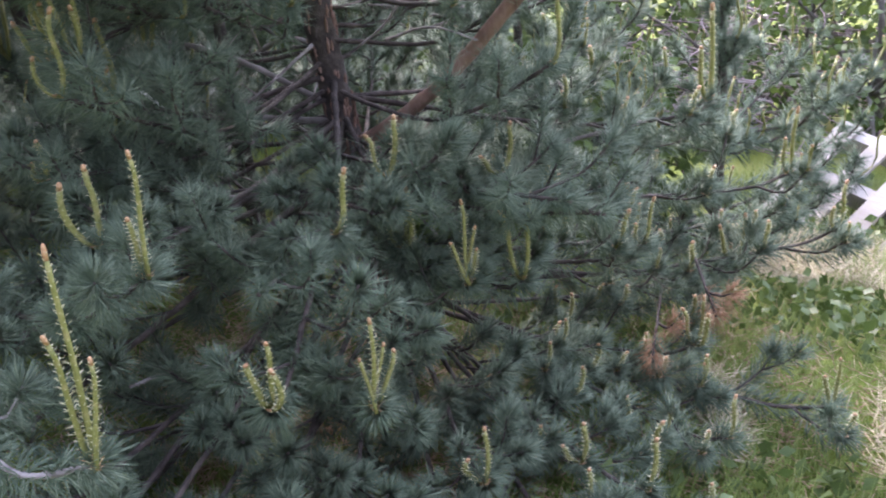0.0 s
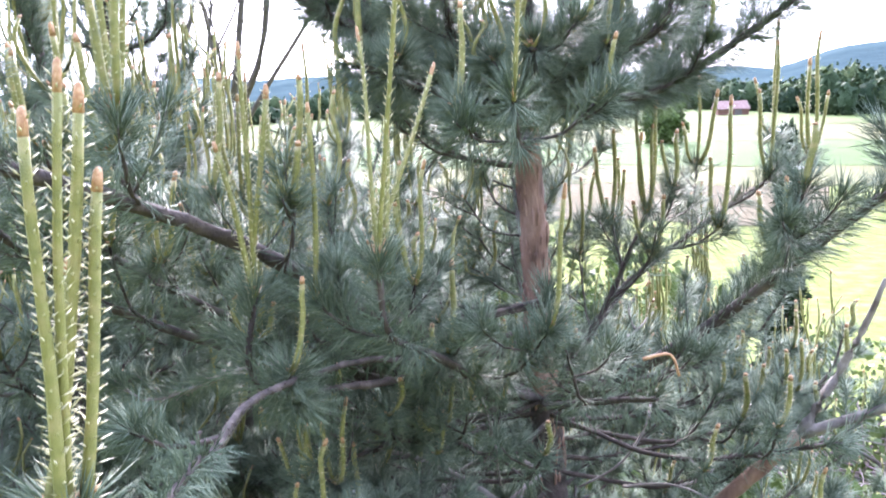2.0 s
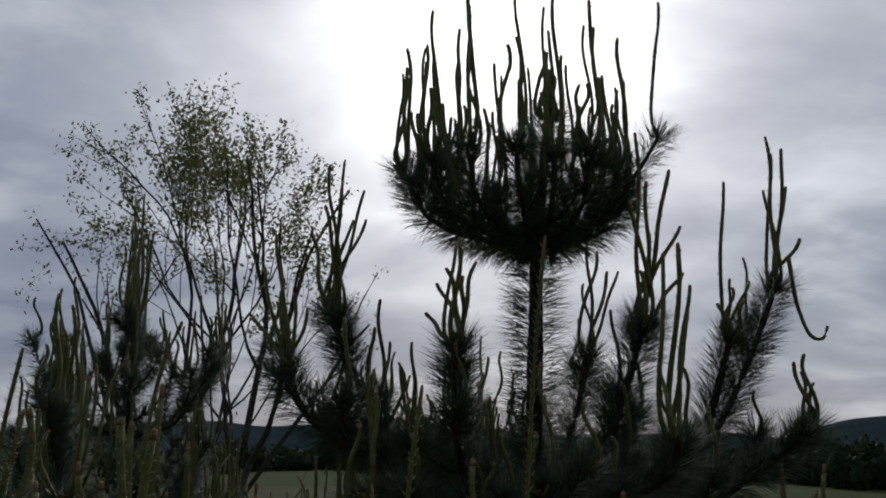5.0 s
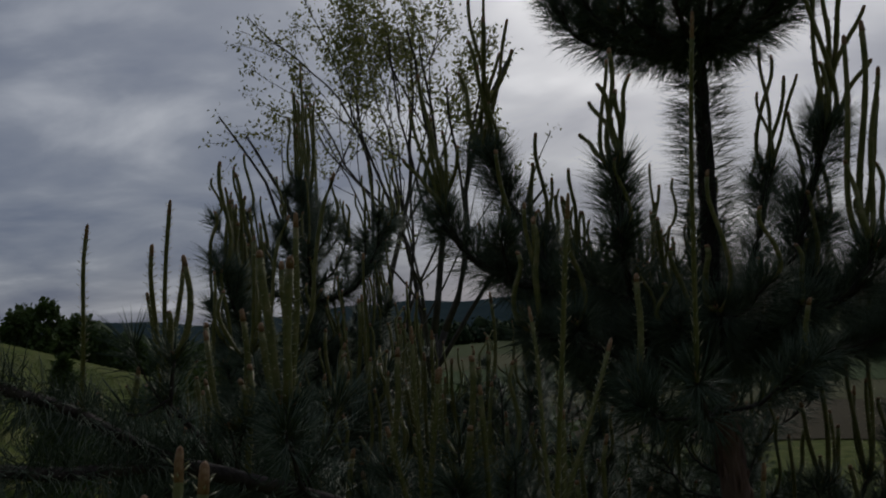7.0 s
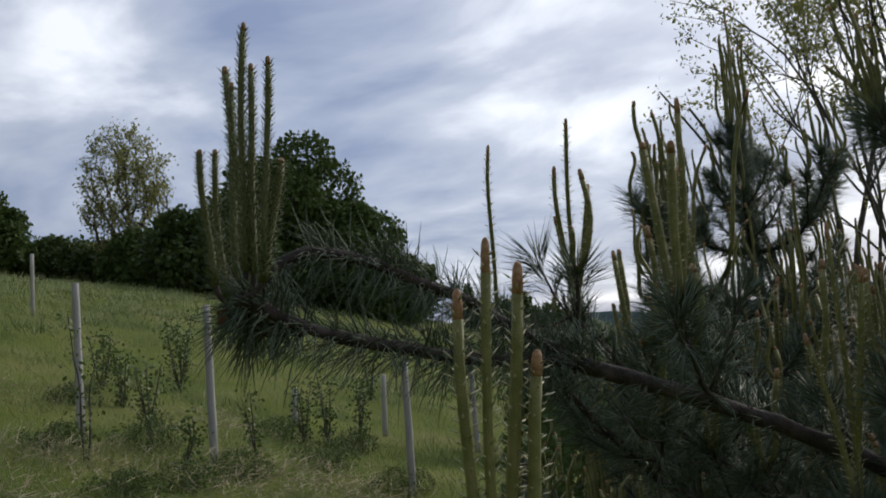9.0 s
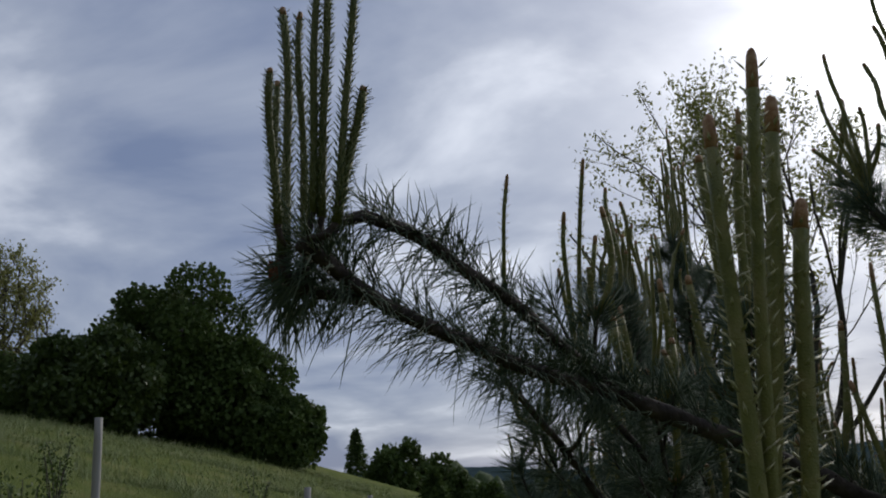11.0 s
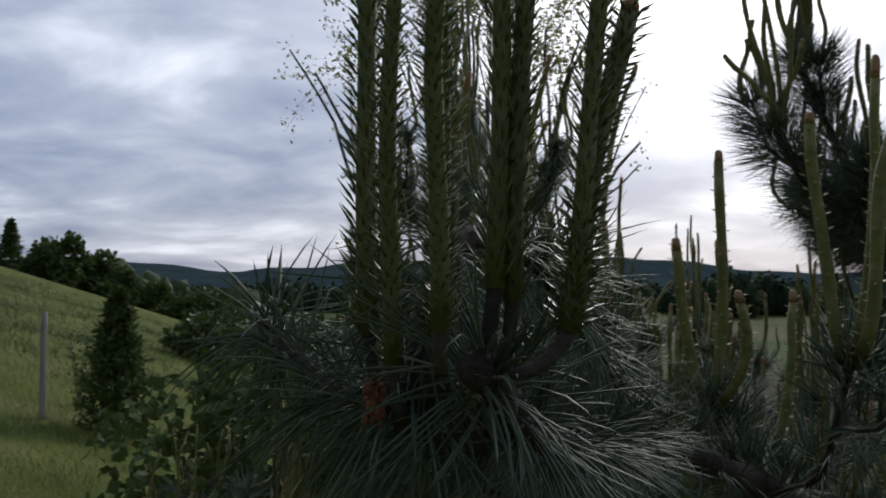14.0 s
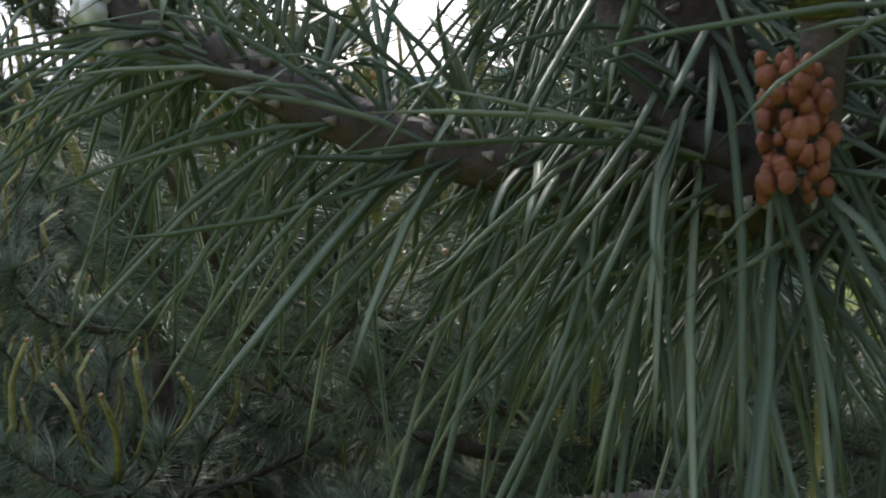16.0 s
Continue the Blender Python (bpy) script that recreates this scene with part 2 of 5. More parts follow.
def leafy(pile, p, start, rng, density=900, length=0.065, width=0.0013, tilt=(35, 75), rings=2, mat=0, droop=0.12, tuft=1.0, r=0.004, curl=0.05, loose=0.09):
    """Needles in pairs along p from start metres to its end, with a tuft round the tip."""
    s = along(p)
    L = s[-1]
    n = int(max(0, L - start) * density / 2)
    u = start + (L - start) * rng.random(n)
    m = int(46 * tuft)
    u = np.concatenate([u, L - 0.035 * rng.random(m) ** 1.5])
    n = len(u)
    t, a, b = frames_along(p)
    c = np.stack([np.interp(u, s, p[:, k]) for k in range(3)], 1)
    tt = unit(np.stack([np.interp(u, s, t[:, k]) for k in range(3)], 1))
    aa = unit(np.stack([np.interp(u, s, a[:, k]) for k in range(3)], 1))
    bb = np.cross(aa, tt)
    ph = rng.random(n) * 2 * math.pi
    radial = aa * np.cos(ph)[:, None] + bb * np.sin(ph)[:, None]
    th = np.radians(rng.uniform(tilt[0], tilt[1], n) * np.where(u > L - 0.036, 0.5 + 0.8 * rng.random(n), 1.0))
    for k in range(2):
        jit = rng.normal(size=(n, 3)) * loose
        way = unit(tt * np.cos(th)[:, None] + radial * np.sin(th)[:, None] + jit)
        ln = length * rng.uniform(0.75, 1.12, n)
        bend = -radial * 0.0 + tt * 0.10 + np.array([[0, 0, -1.0]]) * droop * rng.random((n, 1)) + rng.normal(size=(n, 3)) * curl
        spikes(pile, c + radial * r * 0.8, way, ln, width, bend, mat, rings)


# ---- candles: the upright new shoots ----
def candle_mesh(seed, bow, needle, dense, brown=0.1, thick=0.0056, sides=7, k=10, out=(0.35, 0.75), width=0.0058, wave=0.03, scales=7, ring=1, nod=0.0):
    """A shoot one unit long: it leaves its foot sideways, then rises. needle: length of its young needles as a share."""
    rng = np.random.default_rng(seed)
    pile = Pile()

    def line(s):
        if nod:
            # out from the foot, up, and a nod at the very tip
            side = bow * (1 - np.exp(-7 * s)) * (1 - s) + nod * (np.maximum(0, s - 0.72) ** 2 * 3 - 0.235 * s ** 3)
            return np.stack([side, wave * np.sin(s * 6 + seed) * s * (1 - s) * 4, s], 1)
        x = bow * (1 - np.exp(-5 * s)) + wave * np.sin(s * 5 + seed) * s + 0.5 * wave * max(0, seed % 3 - 1) * np.maximum(0, s - 0.8) * 12
        return np.stack([x, wave * 0.8 * np.sin(s * 4 + 2.1 * seed) * s, s], 1)

    def girth(s):
        return thick / 0.35 * (1.04 - 0.2 * s)

    s1, s2 = np.linspace(0, 1 - brown, k), np.array([1 - brown, 1 - brown * 0.5, 1 - brown * 0.2, 1 - brown * 0.06, 1.0])
    tube(pile, line(s1), girth(s1) * (1 + 0.04 * rng.normal(size=k)), sides, 0, 0.04, rng)
    tube(pile, line(s2), girth(s2) * np.array([0.97, 0.93, 0.84, 0.62, 0.22]), sides, 2, 0.04, rng)
    u = (np.arange(dense) + rng.random(dense)) / dense * 0.97
    ph = np.arange(dense) * 2.39996
    rad = np.stack([np.cos(ph), np.sin(ph), np.zeros(dense)], 1)
    th = rng.uniform(out[0], out[1], dense)
    way = rad * np.sin(th)[:, None] + np.array([[0, 0, 1.0]]) * np.cos(th)[:, None]
    ln = needle * rng.uniform(0.6, 1.15, dense) * (1.05 - 0.4 * u)
    spikes(pile, line(u) + rad * (girth(u) * 0.85)[:, None], way, ln, width, rad * 0.1, 1, ring)
    # papery bud scales round the foot
    ph = rng.random(scales) * 6.28
    rad = np.stack([np.cos(ph), np.sin(ph), np.zeros(scales)], 1)
    spikes(pile, rad * girth(0.0) * 0.8 + np.array([[0, 0, 1.0]]) * rng.random((scales, 1)) * 0.05, rad * 0.6 + np.array([[0, 0, 0.8]]), 0.045, 0.014, None, 2, 1)
    return pile


CANDLES = {"pale": [candle_mesh(10 + i, 0.04 + 0.03 * (i % 3), 0.03, 56, 0.05 + 0.03 * (i % 3), 0.0062, 6, 8, (0.7, 1.2), 0.011, 0.02).mesh("candle", [CANDLE, SCALE, TIP]) for i in range(6)],
           "stout": [candle_mesh(20 + i, 0.0, 0.04, 110, 0.07, 0.0047, 7, 10, (0.6, 1.1), 0.0075, 0.012).mesh("candle", [CANDLE, SCALE, TIP]) for i in range(4)],
           "furry": [candle_mesh(30 + i, 0.0, 0.05, 290, 0.04, 0.0044, 7, 10, (0.32, 0.62), 0.006, 0.012, 0).mesh("candle", [CORE, YOUNG, TIP]) for i in range(5)],
           "slim": [candle_mesh(50 + i, 0.09 + 0.05 * (i % 4), 0.03, 22, 0.04, 0.0054, 5, 8, (0.4, 0.8), 0.008, 0.05).mesh("candle", [CANDLE, YOUNG, TIP]) for i in range(9)],
           "arc": [candle_mesh(90 + i, 0.05 + 0.03 * (i % 4), 0.03, 40, 0.05, 0.0058, 6, 16, (0.3, 0.7), 0.008, 0.02, nod=0.22 * (-1, 1, 0.4, 1.6)[i % 4]).mesh("candle", [CANDLE, YOUNG, TIP]) for i in range(8)],
           "far": [candle_mesh(70 + i, 0.09 + 0.05 * (i % 4), 0.03, 12, 0.04, 0.0054, 4, 6, (0.4, 0.8), 0.009, 0.05, 0, 0).mesh("candle", [CANDLE, YOUNG, TIP]) for i in range(9)]}


def candle_to(parent, origin, at, tip, rng, kind="pale", thick=1.0):
    """One candle that stands at a place and ends at its tip."""
    d = np.array(tip, float) - np.array(at, float)
    candles(parent, origin, at, 1, float(np.linalg.norm(d)), rng, "stout" if kind == "pale" else kind, 0.0, (d[0] / d[2], d[1] / d[2], 0), thick)


def candles(parent, origin, at, n, length, rng, kind="pale", spread=0.22, lean=(0, 0, 0), thick=1.0):
    """A cluster of n candles standing on the shoot's end at the place at."""
    for i in range(n):
        me = CANDLES[kind][int(rng.integers(len(CANDLES[kind])))]
        ob = new("candle", me)
        ob.parent = parent
        az = i * 2.4 + rng.random()
        out = 0 if i == 0 else spread * 0.35 * rng.uniform(0.2, 1.2)
        way = Vector((math.cos(az) * out + lean[0], math.sin(az) * out + lean[1], 1.0)).normalized()
        ln = length * (1.0 if i == 0 else rng.uniform(0.4, 0.95))
        q = way.to_track_quat("Z", "Y") @ Euler((0, 0, az)).to_quaternion()
        if abs(lean[0]) + abs(lean[1]) < 1e-6:
            q = Vector((0, 0, 1)).rotation_difference(way) @ Euler((0, 0, az)).to_quaternion()
        foot = Vector(at) - Vector(origin) + Vector((math.cos(az), math.sin(az), 0)) * (0.006 if i else 0)
        w = thick * 0.35 * (0.8 + 0.3 * rng.random())
        ob.matrix_basis = Matrix.LocRotScale(foot, q, (w, w, ln))


def shoot(wood, green, p, rng, r=(0.005, 0.003), length=0.065, density=900, rings=2, bare=0.0, width=0.0013, droop=0.12, sides=6, tuft=1.0, wmat=0):
    s = along(p)
    tube(wood, p, np.interp(s, [0, s[-1]], r), sides, wmat, 0.08, rng)
    leafy(green, p, bare, rng, density, length, width, rings=rings, droop=droop, tuft=tuft, r=r[1])


def limb(tree, origin, points, r0, r1, seed, needles=0.45, side=4, side_len=0.3, n=4, length=0.3, kind="pale", density=560, rings=1, side_n=3,
         side_candle=0.16, name="branch", label="", wmat=BARK, nlen=0.078, width=0.0026, twigs=2, side_from=0.35, spread=0.22, tuft=1.0, far=False, droop=0.12, bare=0.0, curl=0.05, loose=0.09, pegs=90, peg=(0.006, 0.005), green_mat=None, tilt=(35, 75)):
    """A limb of a pine: wood, its needles, and candles on its ends."""
    rng = np.random.default_rng(seed)
    p = curve(points, 0.07 if far else 0.03, 0.0012, rng)
    s = along(p)
    L = s[-1]
    wood, green = Pile(), Pile()
    rr = np.interp(s, [0, L], (r0, r1)) * (1 + 0.05 * rng.normal(size=len(s)))
    tube(wood, p, rr, 5 if far else 8, 0, 0.05, rng)
    # leaf pegs roughen the older wood
    m = 0 if far else int(L * pegs)
    u = rng.random(m) * L
    t, a, b = frames_along(p)
    c = np.stack([np.interp(u, s, p[:, k]) for k in range(3)], 1)
    ph = rng.random((m, 1)) * 6.28
    j = np.clip(np.searchsorted(s, u), 0, len(s) - 1)
    rad = a[j] * np.cos(ph) + b[j] * np.sin(ph)
    spikes(wood, c + rad * np.interp(u, s, rr)[:, None] * 0.8, rad + t[j] * 0.7, peg[0], peg[1], None, 1 if pegs > 100 else 0, 1)
    if needles > 0:
        leafy(green, p, max(0, L - needles), rng, density, nlen, width, tilt, rings=rings, r=r1, tuft=tuft, droop=droop, curl=curl, loose=loose)
    ends = [(p[-1], n, length)]
    for i in range(side):
        u = L * (side_from + (0.93 - side_from) * (i + 0.6 * rng.random()) / max(1, side))
        k = int(np.searchsorted(s, u))
        k = min(max(k, 1), len(p) - 2)
        out = a[k] * (1 if i % 2 else -1)
        ln = side_len * rng.uniform(0.6, 1.2) * (1 - 0.3 * u / L)
        d1 = unit(out * 0.8 + t[k] * 0.7 + np.array([0, 0, rng.uniform(-0.1, 0.3)]))
        q = curve([p[k], p[k] + d1 * ln * 0.5, p[k] + d1 * ln * 0.85 + np.array([0, 0, ln * rng.uniform(0.1, 0.5)])], 0.06 if far else 0.03, 0.0015, rng)
        shoot(wood, green, q, rng, (0.0045, 0.003), nlen, density, rings, 0.02 + bare * ln, width, sides=4 if far else 5, tuft=tuft)
        for w in range(twigs):
            k2 = int(len(q) * rng.uniform(0.3, 0.8))
            d2 = unit(unit(q[-1] - q[0]) + rng.normal(size=3) * 0.55 + np.array([0, 0, 0.15]))
            q2 = curve([q[k2], q[k2] + d2 * ln * 0.3, q[k2] + d2 * ln * 0.5 + np.array([0, 0, ln * 0.1])], 0.06)
            shoot(wood, green, q2, rng, (0.003, 0.002), nlen, density, rings, 0.01 + 0.3 * bare * ln, width, sides=3, tuft=0.5 * tuft)
        ends.append((q[-1], int(rng.integers(1, side_n + 1)) if side_n else 0, side_candle * rng.uniform(0.6, 1.3)))
    ob = part(name, wood, [wmat, PEG], tree, label, origin)
    if green.n:
        part("needles", green, green_mat or NEEDLE, ob, "", origin)
    for at, k, ln in ends:
        if k:
            candles(ob, origin, at, k, ln, rng, kind, spread)
    return ob


# ---- ground ----
def height(x, y):
    """The hillside: rises to the left, falls ahead into a flat valley."""
    x, y = np.asarray(x, float), np.asarray(y, float)
    z = 0.3 - np.where(x < 0, 0.28, 0.2) * x - 0.15 * y
    z = np.where(z > 3.0, 3.0 + 3.2 * np.tanh((z - 3.0) / 3.2 * 0.75), z)
    far = np.hypot(x, y)
    fall = np.clip((far - 52) / 110, 0, 1)
    z = z * (1 - fall) + (-10.0) * fall
    z = -10 + np.log1p(np.exp(np.clip((z + 10) * 1.5, -30, 30))) / 1.5
    near = np.clip(1 - far / 30, 0, 1)
    return z + near * (0.035 * np.sin(2.1 * x + 1.3 * np.sin(1.7 * y)) + 0.03 * np.sin(2.9 * y + x))


GRASS = material("meadow", [(0.065, 0.09, 0.018), (0.12, 0.148, 0.03), (0.2, 0.19, 0.065)], 0.9, 0.95, 0.8, 25.0, detail=9.0, spec=0.05)
pile = Pile()
radii = np.concatenate([[0.0], np.geomspace(0.25, 60, 90), np.geomspace(66, 4500, 40)])
K = 200
ang = np.arange(K) * 2 * math.pi / K
gx, gy = radii[:, None] * np.cos(ang), radii[:, None] * np.sin(ang)
i, j = np.meshgrid(np.arange(len(radii) - 1), np.arange(K), indexing="ij")
j2 = (j + 1) % K
pile.add(np.stack([gx, gy, height(gx, gy)], -1), np.stack([i * K + j, (i + 1) * K + j, (i + 1) * K + j2, i * K + j2], -1).reshape(-1, 4))
tagged(part("ground", pile, GRASS), "grassy hillside falling into a wide valley", "ground", kind="structure")

# ---- the main pine ----
T0 = np.array([0.21, 2.44, float(height(0.21, 2.44)) - 0.03])
W0, W1, W2, WT = np.array([0.15, 2.44, 0.5]), np.array([0.095, 2.48, 1.12]), np.array([0.055, 2.48, 1.87]), np.array([0.07, 2.43, 2.6])
pine = new("pine_tree")
pine.location = T0
tagged(pine, "young pine with reddish trunk and upright spring candles", "tree")
rng = np.random.default_rng(5)
pile = Pile()
tp = curve([T0 - np.array([0, 0, 0.1]), [0.19, 2.42, 0.15], W0, [0.118, 2.46, 0.8], W1, [0.083, 2.49, 1.5], W2], 0.025, 0.0008, rng)
ts = along(tp)
tr = np.interp(ts, [0, 0.3, 1.2, ts[-1]], [0.062, 0.048, 0.039, 0.03])
low = int(np.searchsorted(tp[:, 2], 1.1))
tube(pile, tp[low:], tr[low:], 18, 0, 0.035, rng)
tube(pile, tp[:low + 2], tr[:low + 2] * 1.02, 18, 1, 0.05, rng)
# loose plates of bark
m = 420
u = rng.random(m) * ts[-1]
c = np.stack([np.interp(u, ts, tp[:, k]) for k in range(3)], 1)
ph = rng.random(m) * 6.28
rad = np.stack([np.cos(ph), np.sin(ph), np.zeros(m)], 1)
spikes(pile, c + rad * np.interp(u, [0, 0.3, 1.2, ts[-1]], [0.062, 0.048, 0.039, 0.03])[:, None] * 0.97,
       np.array([[0, 0, 1.0]]) + rad * 0.12, rng.uniform(0.015, 0.05, m), 0.014, None, 0, 2)
part("trunk", pile, [RED_BARK, BARK], pine, "flaky reddish-brown trunk", T0)
# last year's leader, still in needles
wood, green = Pile(), Pile()
lp = curve([W2, [0.062, 2.45, 2.2], WT, [0.1, 2.43, 2.95]], 0.02, 0.0006, rng)
tube(wood, lp, np.linspace(0.026, 0.011, len(lp)), 10, 0, 0.05, rng)
leafy(green, lp, 0.02, rng, 3400, 0.1, 0.0021, (62, 98), 1, 0, 0.1, 0.2, 0.014)
lead = part("leader", wood, BARK, pine, "", T0)
part("needles", green, NEEDLE, lead, "", T0)

BOUGHS = []


def add_limb(start, points, tips=(), **k):
    """A limb of the main pine; tips: where its end candles reach."""
    k.setdefault("seed", 100 + len(BOUGHS))
    kind = k.get("kind", "pale")
    BOUGHS.append(limb(pine, T0, [start] + list(points), k.pop("r0", 0.013), k.pop("r1", 0.005), **k))
    rng = np.random.default_rng(k["seed"] + 5000)
    for i, tip in enumerate(tips):
        at = np.array(points[-1]) + np.array([math.cos(i * 2.4), math.sin(i * 2.4), 0]) * (0.014 if i else 0)
        candle_to(BOUGHS[-1], T0, at, tip, rng, kind)
    return BOUGHS[-1]


# top whorl: a bowl of shoots that sweep out flat, then rise
top = np.random.default_rng(31)
COMB = dict(width=0.002, rings=1, twigs=0)
for az, reach, rise, n, ln in ((178, 0.36, 0.2, 7, 0.36), (160, 0.3, 0.17, 6, 0.42), (200, 0.31, 0.2, 7, 0.42), (140, 0.28, 0.22, 6, 0.42), (222, 0.27, 0.21, 6, 0.46),
                               (118, 0.22, 0.2, 5, 0.4), (250, 0.24, 0.2, 6, 0.45), (275, 0.2, 0.19, 5, 0.46), (90, 0.22, 0.2, 5, 0.4), (300, 0.22, 0.2, 5, 0.42),
                               (60, 0.22, 0.2, 4, 0.4), (330, 0.23, 0.19, 4, 0.36), (30, 0.22, 0.17, 4, 0.36), (2, 0.24, 0.16, 4, 0.32)):
    d = np.array([math.cos(radians(az)), math.sin(radians(az)), 0])
    add_limb(WT, [WT + d * reach * 0.42 + np.array([0, 0, 0.02]), WT + d * reach * 0.8 + np.array([0, 0, rise * 0.38]), WT + d * reach * 0.97 + np.array([0, 0, rise])],
             r0=0.0085, r1=0.005, needles=0.5, side=2, side_len=0.12, side_n=2, n=n - 2, length=ln * 0.95, kind="arc", spread=0.16, side_candle=0.26, density=1700, nlen=0.085, **COMB)
add_limb(WT + np.array([0.02, 0, 0.28]), [WT + np.array([0.025, 0, 0.3]), WT + np.array([0.03, 0, 0.34])], r0=0.011, r1=0.009, needles=0.05, side=0, n=9, length=0.26, kind="arc", spread=0.25, tuft=0.6)
add_limb(WT, [WT + np.array([0.14, -0.03, 0.06]), WT + np.array([0.23, -0.05, 0.16]), WT + np.array([0.305, -0.06, 0.285])], r0=0.008, needles=0.34, side=0, n=0, tips=[(0.385, 2.37, 3.26)],
         kind="arc", density=1300, **COMB)

# second whorl: wide sweeping limbs in combs of needles
SWEEP = dict(needles=0.95, side_from=0.3, side_len=0.17, density=3000, nlen=0.092, r0=0.013, r1=0.008, n=0, kind="arc", tuft=1.4, **COMB)
add_limb(W2, [(-0.201, 2.56, 1.965), (-0.363, 2.6, 2.19), (-0.474, 2.6, 2.44)], side=3, side_candle=0.22, side_n=2, tips=[
    (-0.485, 2.57, 2.85), (-0.447, 2.6, 2.875), (-0.449, 2.55, 2.787), (-0.39, 2.6, 2.788), (-0.38, 2.55, 2.693), (-0.496, 2.58, 2.738), (-0.532, 2.62, 2.667), (-0.42, 2.63, 2.71),
    (-0.47, 2.55, 2.66), (-0.44, 2.6, 2.64)], **SWEEP)
add_limb((-0.28, 2.54, 2.06), [(-0.40, 2.4, 2.1), (-0.49, 2.36, 2.16), (-0.55, 2.35, 2.26)], side=2, side_candle=0.25, side_n=3, tips=[
    (-0.586, 2.33, 2.595), (-0.568, 2.36, 2.497), (-0.532, 2.3, 2.45), (-0.504, 2.35, 2.422), (-0.61, 2.33, 2.518), (-0.64, 2.36, 2.40)], **SWEEP)
add_limb(W2, [(-0.08, 2.36, 1.97), (-0.14, 2.24, 2.1), (-0.147, 2.2, 2.31)], side=4, side_candle=0.18, side_n=2, tips=[
    (-0.144, 2.2, 2.573), (-0.15, 2.24, 2.56), (-0.104, 2.2, 2.514), (-0.176, 2.17, 2.493), (-0.22, 2.2, 2.394), (-0.195, 2.22, 2.466), (-0.137, 2.16, 2.474)], **SWEEP)
add_limb(W2, [(0.125, 2.6, 1.99), (0.206, 2.74, 2.16), (0.256, 2.75, 2.35)], side=2, side_candle=0.2, side_n=2, tips=[
    (0.255, 2.75, 2.692), (0.288, 2.78, 2.667), (0.311, 2.75, 2.6), (0.344, 2.75, 2.601), (0.236, 2.72, 2.558)], **SWEEP)
add_limb(W2, [(0.139, 2.38, 1.94), (0.215, 2.3, 2.1), (0.304, 2.3, 2.38)], side=3, side_candle=0.2, side_n=1, tips=[
    (0.374, 2.28, 2.77), (0.317, 2.28, 2.74), (0.301, 2.32, 2.878), (0.274, 2.28, 2.689), (0.397, 2.28, 2.628), (0.406, 2.3, 2.516), (0.33, 2.32, 2.62)], **SWEEP)
add_limb(W2, [(0.14, 2.25, 1.95), (0.29, 2.12, 2.03), (0.32, 2.1, 2.1)], side=3, side_candle=0.16, side_n=2, tips=[
    (0.338, 2.1, 2.547), (0.312, 2.13, 2.53), (0.356, 2.08, 2.449), (0.361, 2.12, 2.4), (0.286, 2.1, 2.278)], **SWEEP)
add_limb(W2, [(0.22, 2.54, 1.87), (0.40, 2.6, 1.93), (0.572, 2.6, 2.17), (0.746, 2.6, 2.53)], side=2, side_candle=0.18, side_n=1, tips=[
    (0.74, 2.6, 2.971), (0.766, 2.63, 2.93), (0.777, 2.58, 2.93), (0.726, 2.6, 2.813), (0.823, 2.6, 2.676), (0.8, 2.62, 2.831)], **SWEEP)
add_limb((0.52, 2.6, 2.08), [(0.56, 2.56, 2.25), (0.596, 2.55, 2.38)], side=0, tips=[
    (0.598, 2.55, 2.821), (0.593, 2.52, 2.544), (0.655, 2.55, 2.545), (0.615, 2.57, 2.529), (0.566, 2.55, 2.482), (0.632, 2.53, 2.49)], **SWEEP)
add_limb(W2, [(0.363, 2.46, 1.9), (0.581, 2.45, 2.02), (0.757, 2.45, 2.14)], side=4, side_candle=0.16, side_n=2, tips=[
    (0.719, 2.44, 2.318), (0.748, 2.44, 2.339), (0.776, 2.46, 2.268), (0.74, 2.42, 2.239)], **SWEEP)
for end, n in (((-0.05, 2.92, 2.02), 6), ((0.42, 2.98, 2.06), 5), ((-0.33, 2.95, 2.08), 4), ((0.02, 2.02, 2.0), 2), ((-0.34, 2.14, 1.98), 4)):
    end = np.array(end)
    add_limb(W2, [W2 * 0.5 + end * 0.5 + np.array([0, 0, -0.02]), end], side=3, side_n=2, side_candle=0.16, **{**SWEEP, "n": n, "needles": 0.7, "length": 0.27, "spread": 0.5})
# a knobbly grey limb that comes forward, forks, and carries the two stoutest low candles
FORWARD = dict(needles=1.0, density=1000, nlen=0.06, width=0.0023, rings=2, tuft=1.5, n=0, side_n=0, twigs=1, side_len=0.2)
grey = add_limb(W0 + np.array([0, 0, 0.2]), [(-0.5, 2.45, 0.84), (-0.832, 2.25, 0.855), (-0.744, 1.77, 0.752), (-0.669, 1.45, 0.735), (-0.522, 1.2, 0.745), (-0.37, 1.10, 0.80)], side=5,
                r0=0.0095, r1=0.005, wmat=DEAD, side_from=0.45, tips=[(-0.35, 1.16, 1.13), (-0.38, 1.12, 1.02), (-0.33, 1.12, 0.97)], **FORWARD)
add_limb((-0.744, 1.77, 0.752), [(-0.553, 1.6, 0.767), (-0.429, 1.5, 0.805), (-0.285, 1.39, 0.92)], side=4, r0=0.006, r1=0.0045,
         tips=[(-0.26, 1.41, 1.14), (-0.29, 1.40, 1.03)], **{**FORWARD, "needles": 0.45})
add_limb((-0.744, 1.77, 0.752), [(-0.85, 1.6, 0.72), (-0.98, 1.45, 0.70)], side=3, r0=0.006, **{**FORWARD, "needles": 0.4})
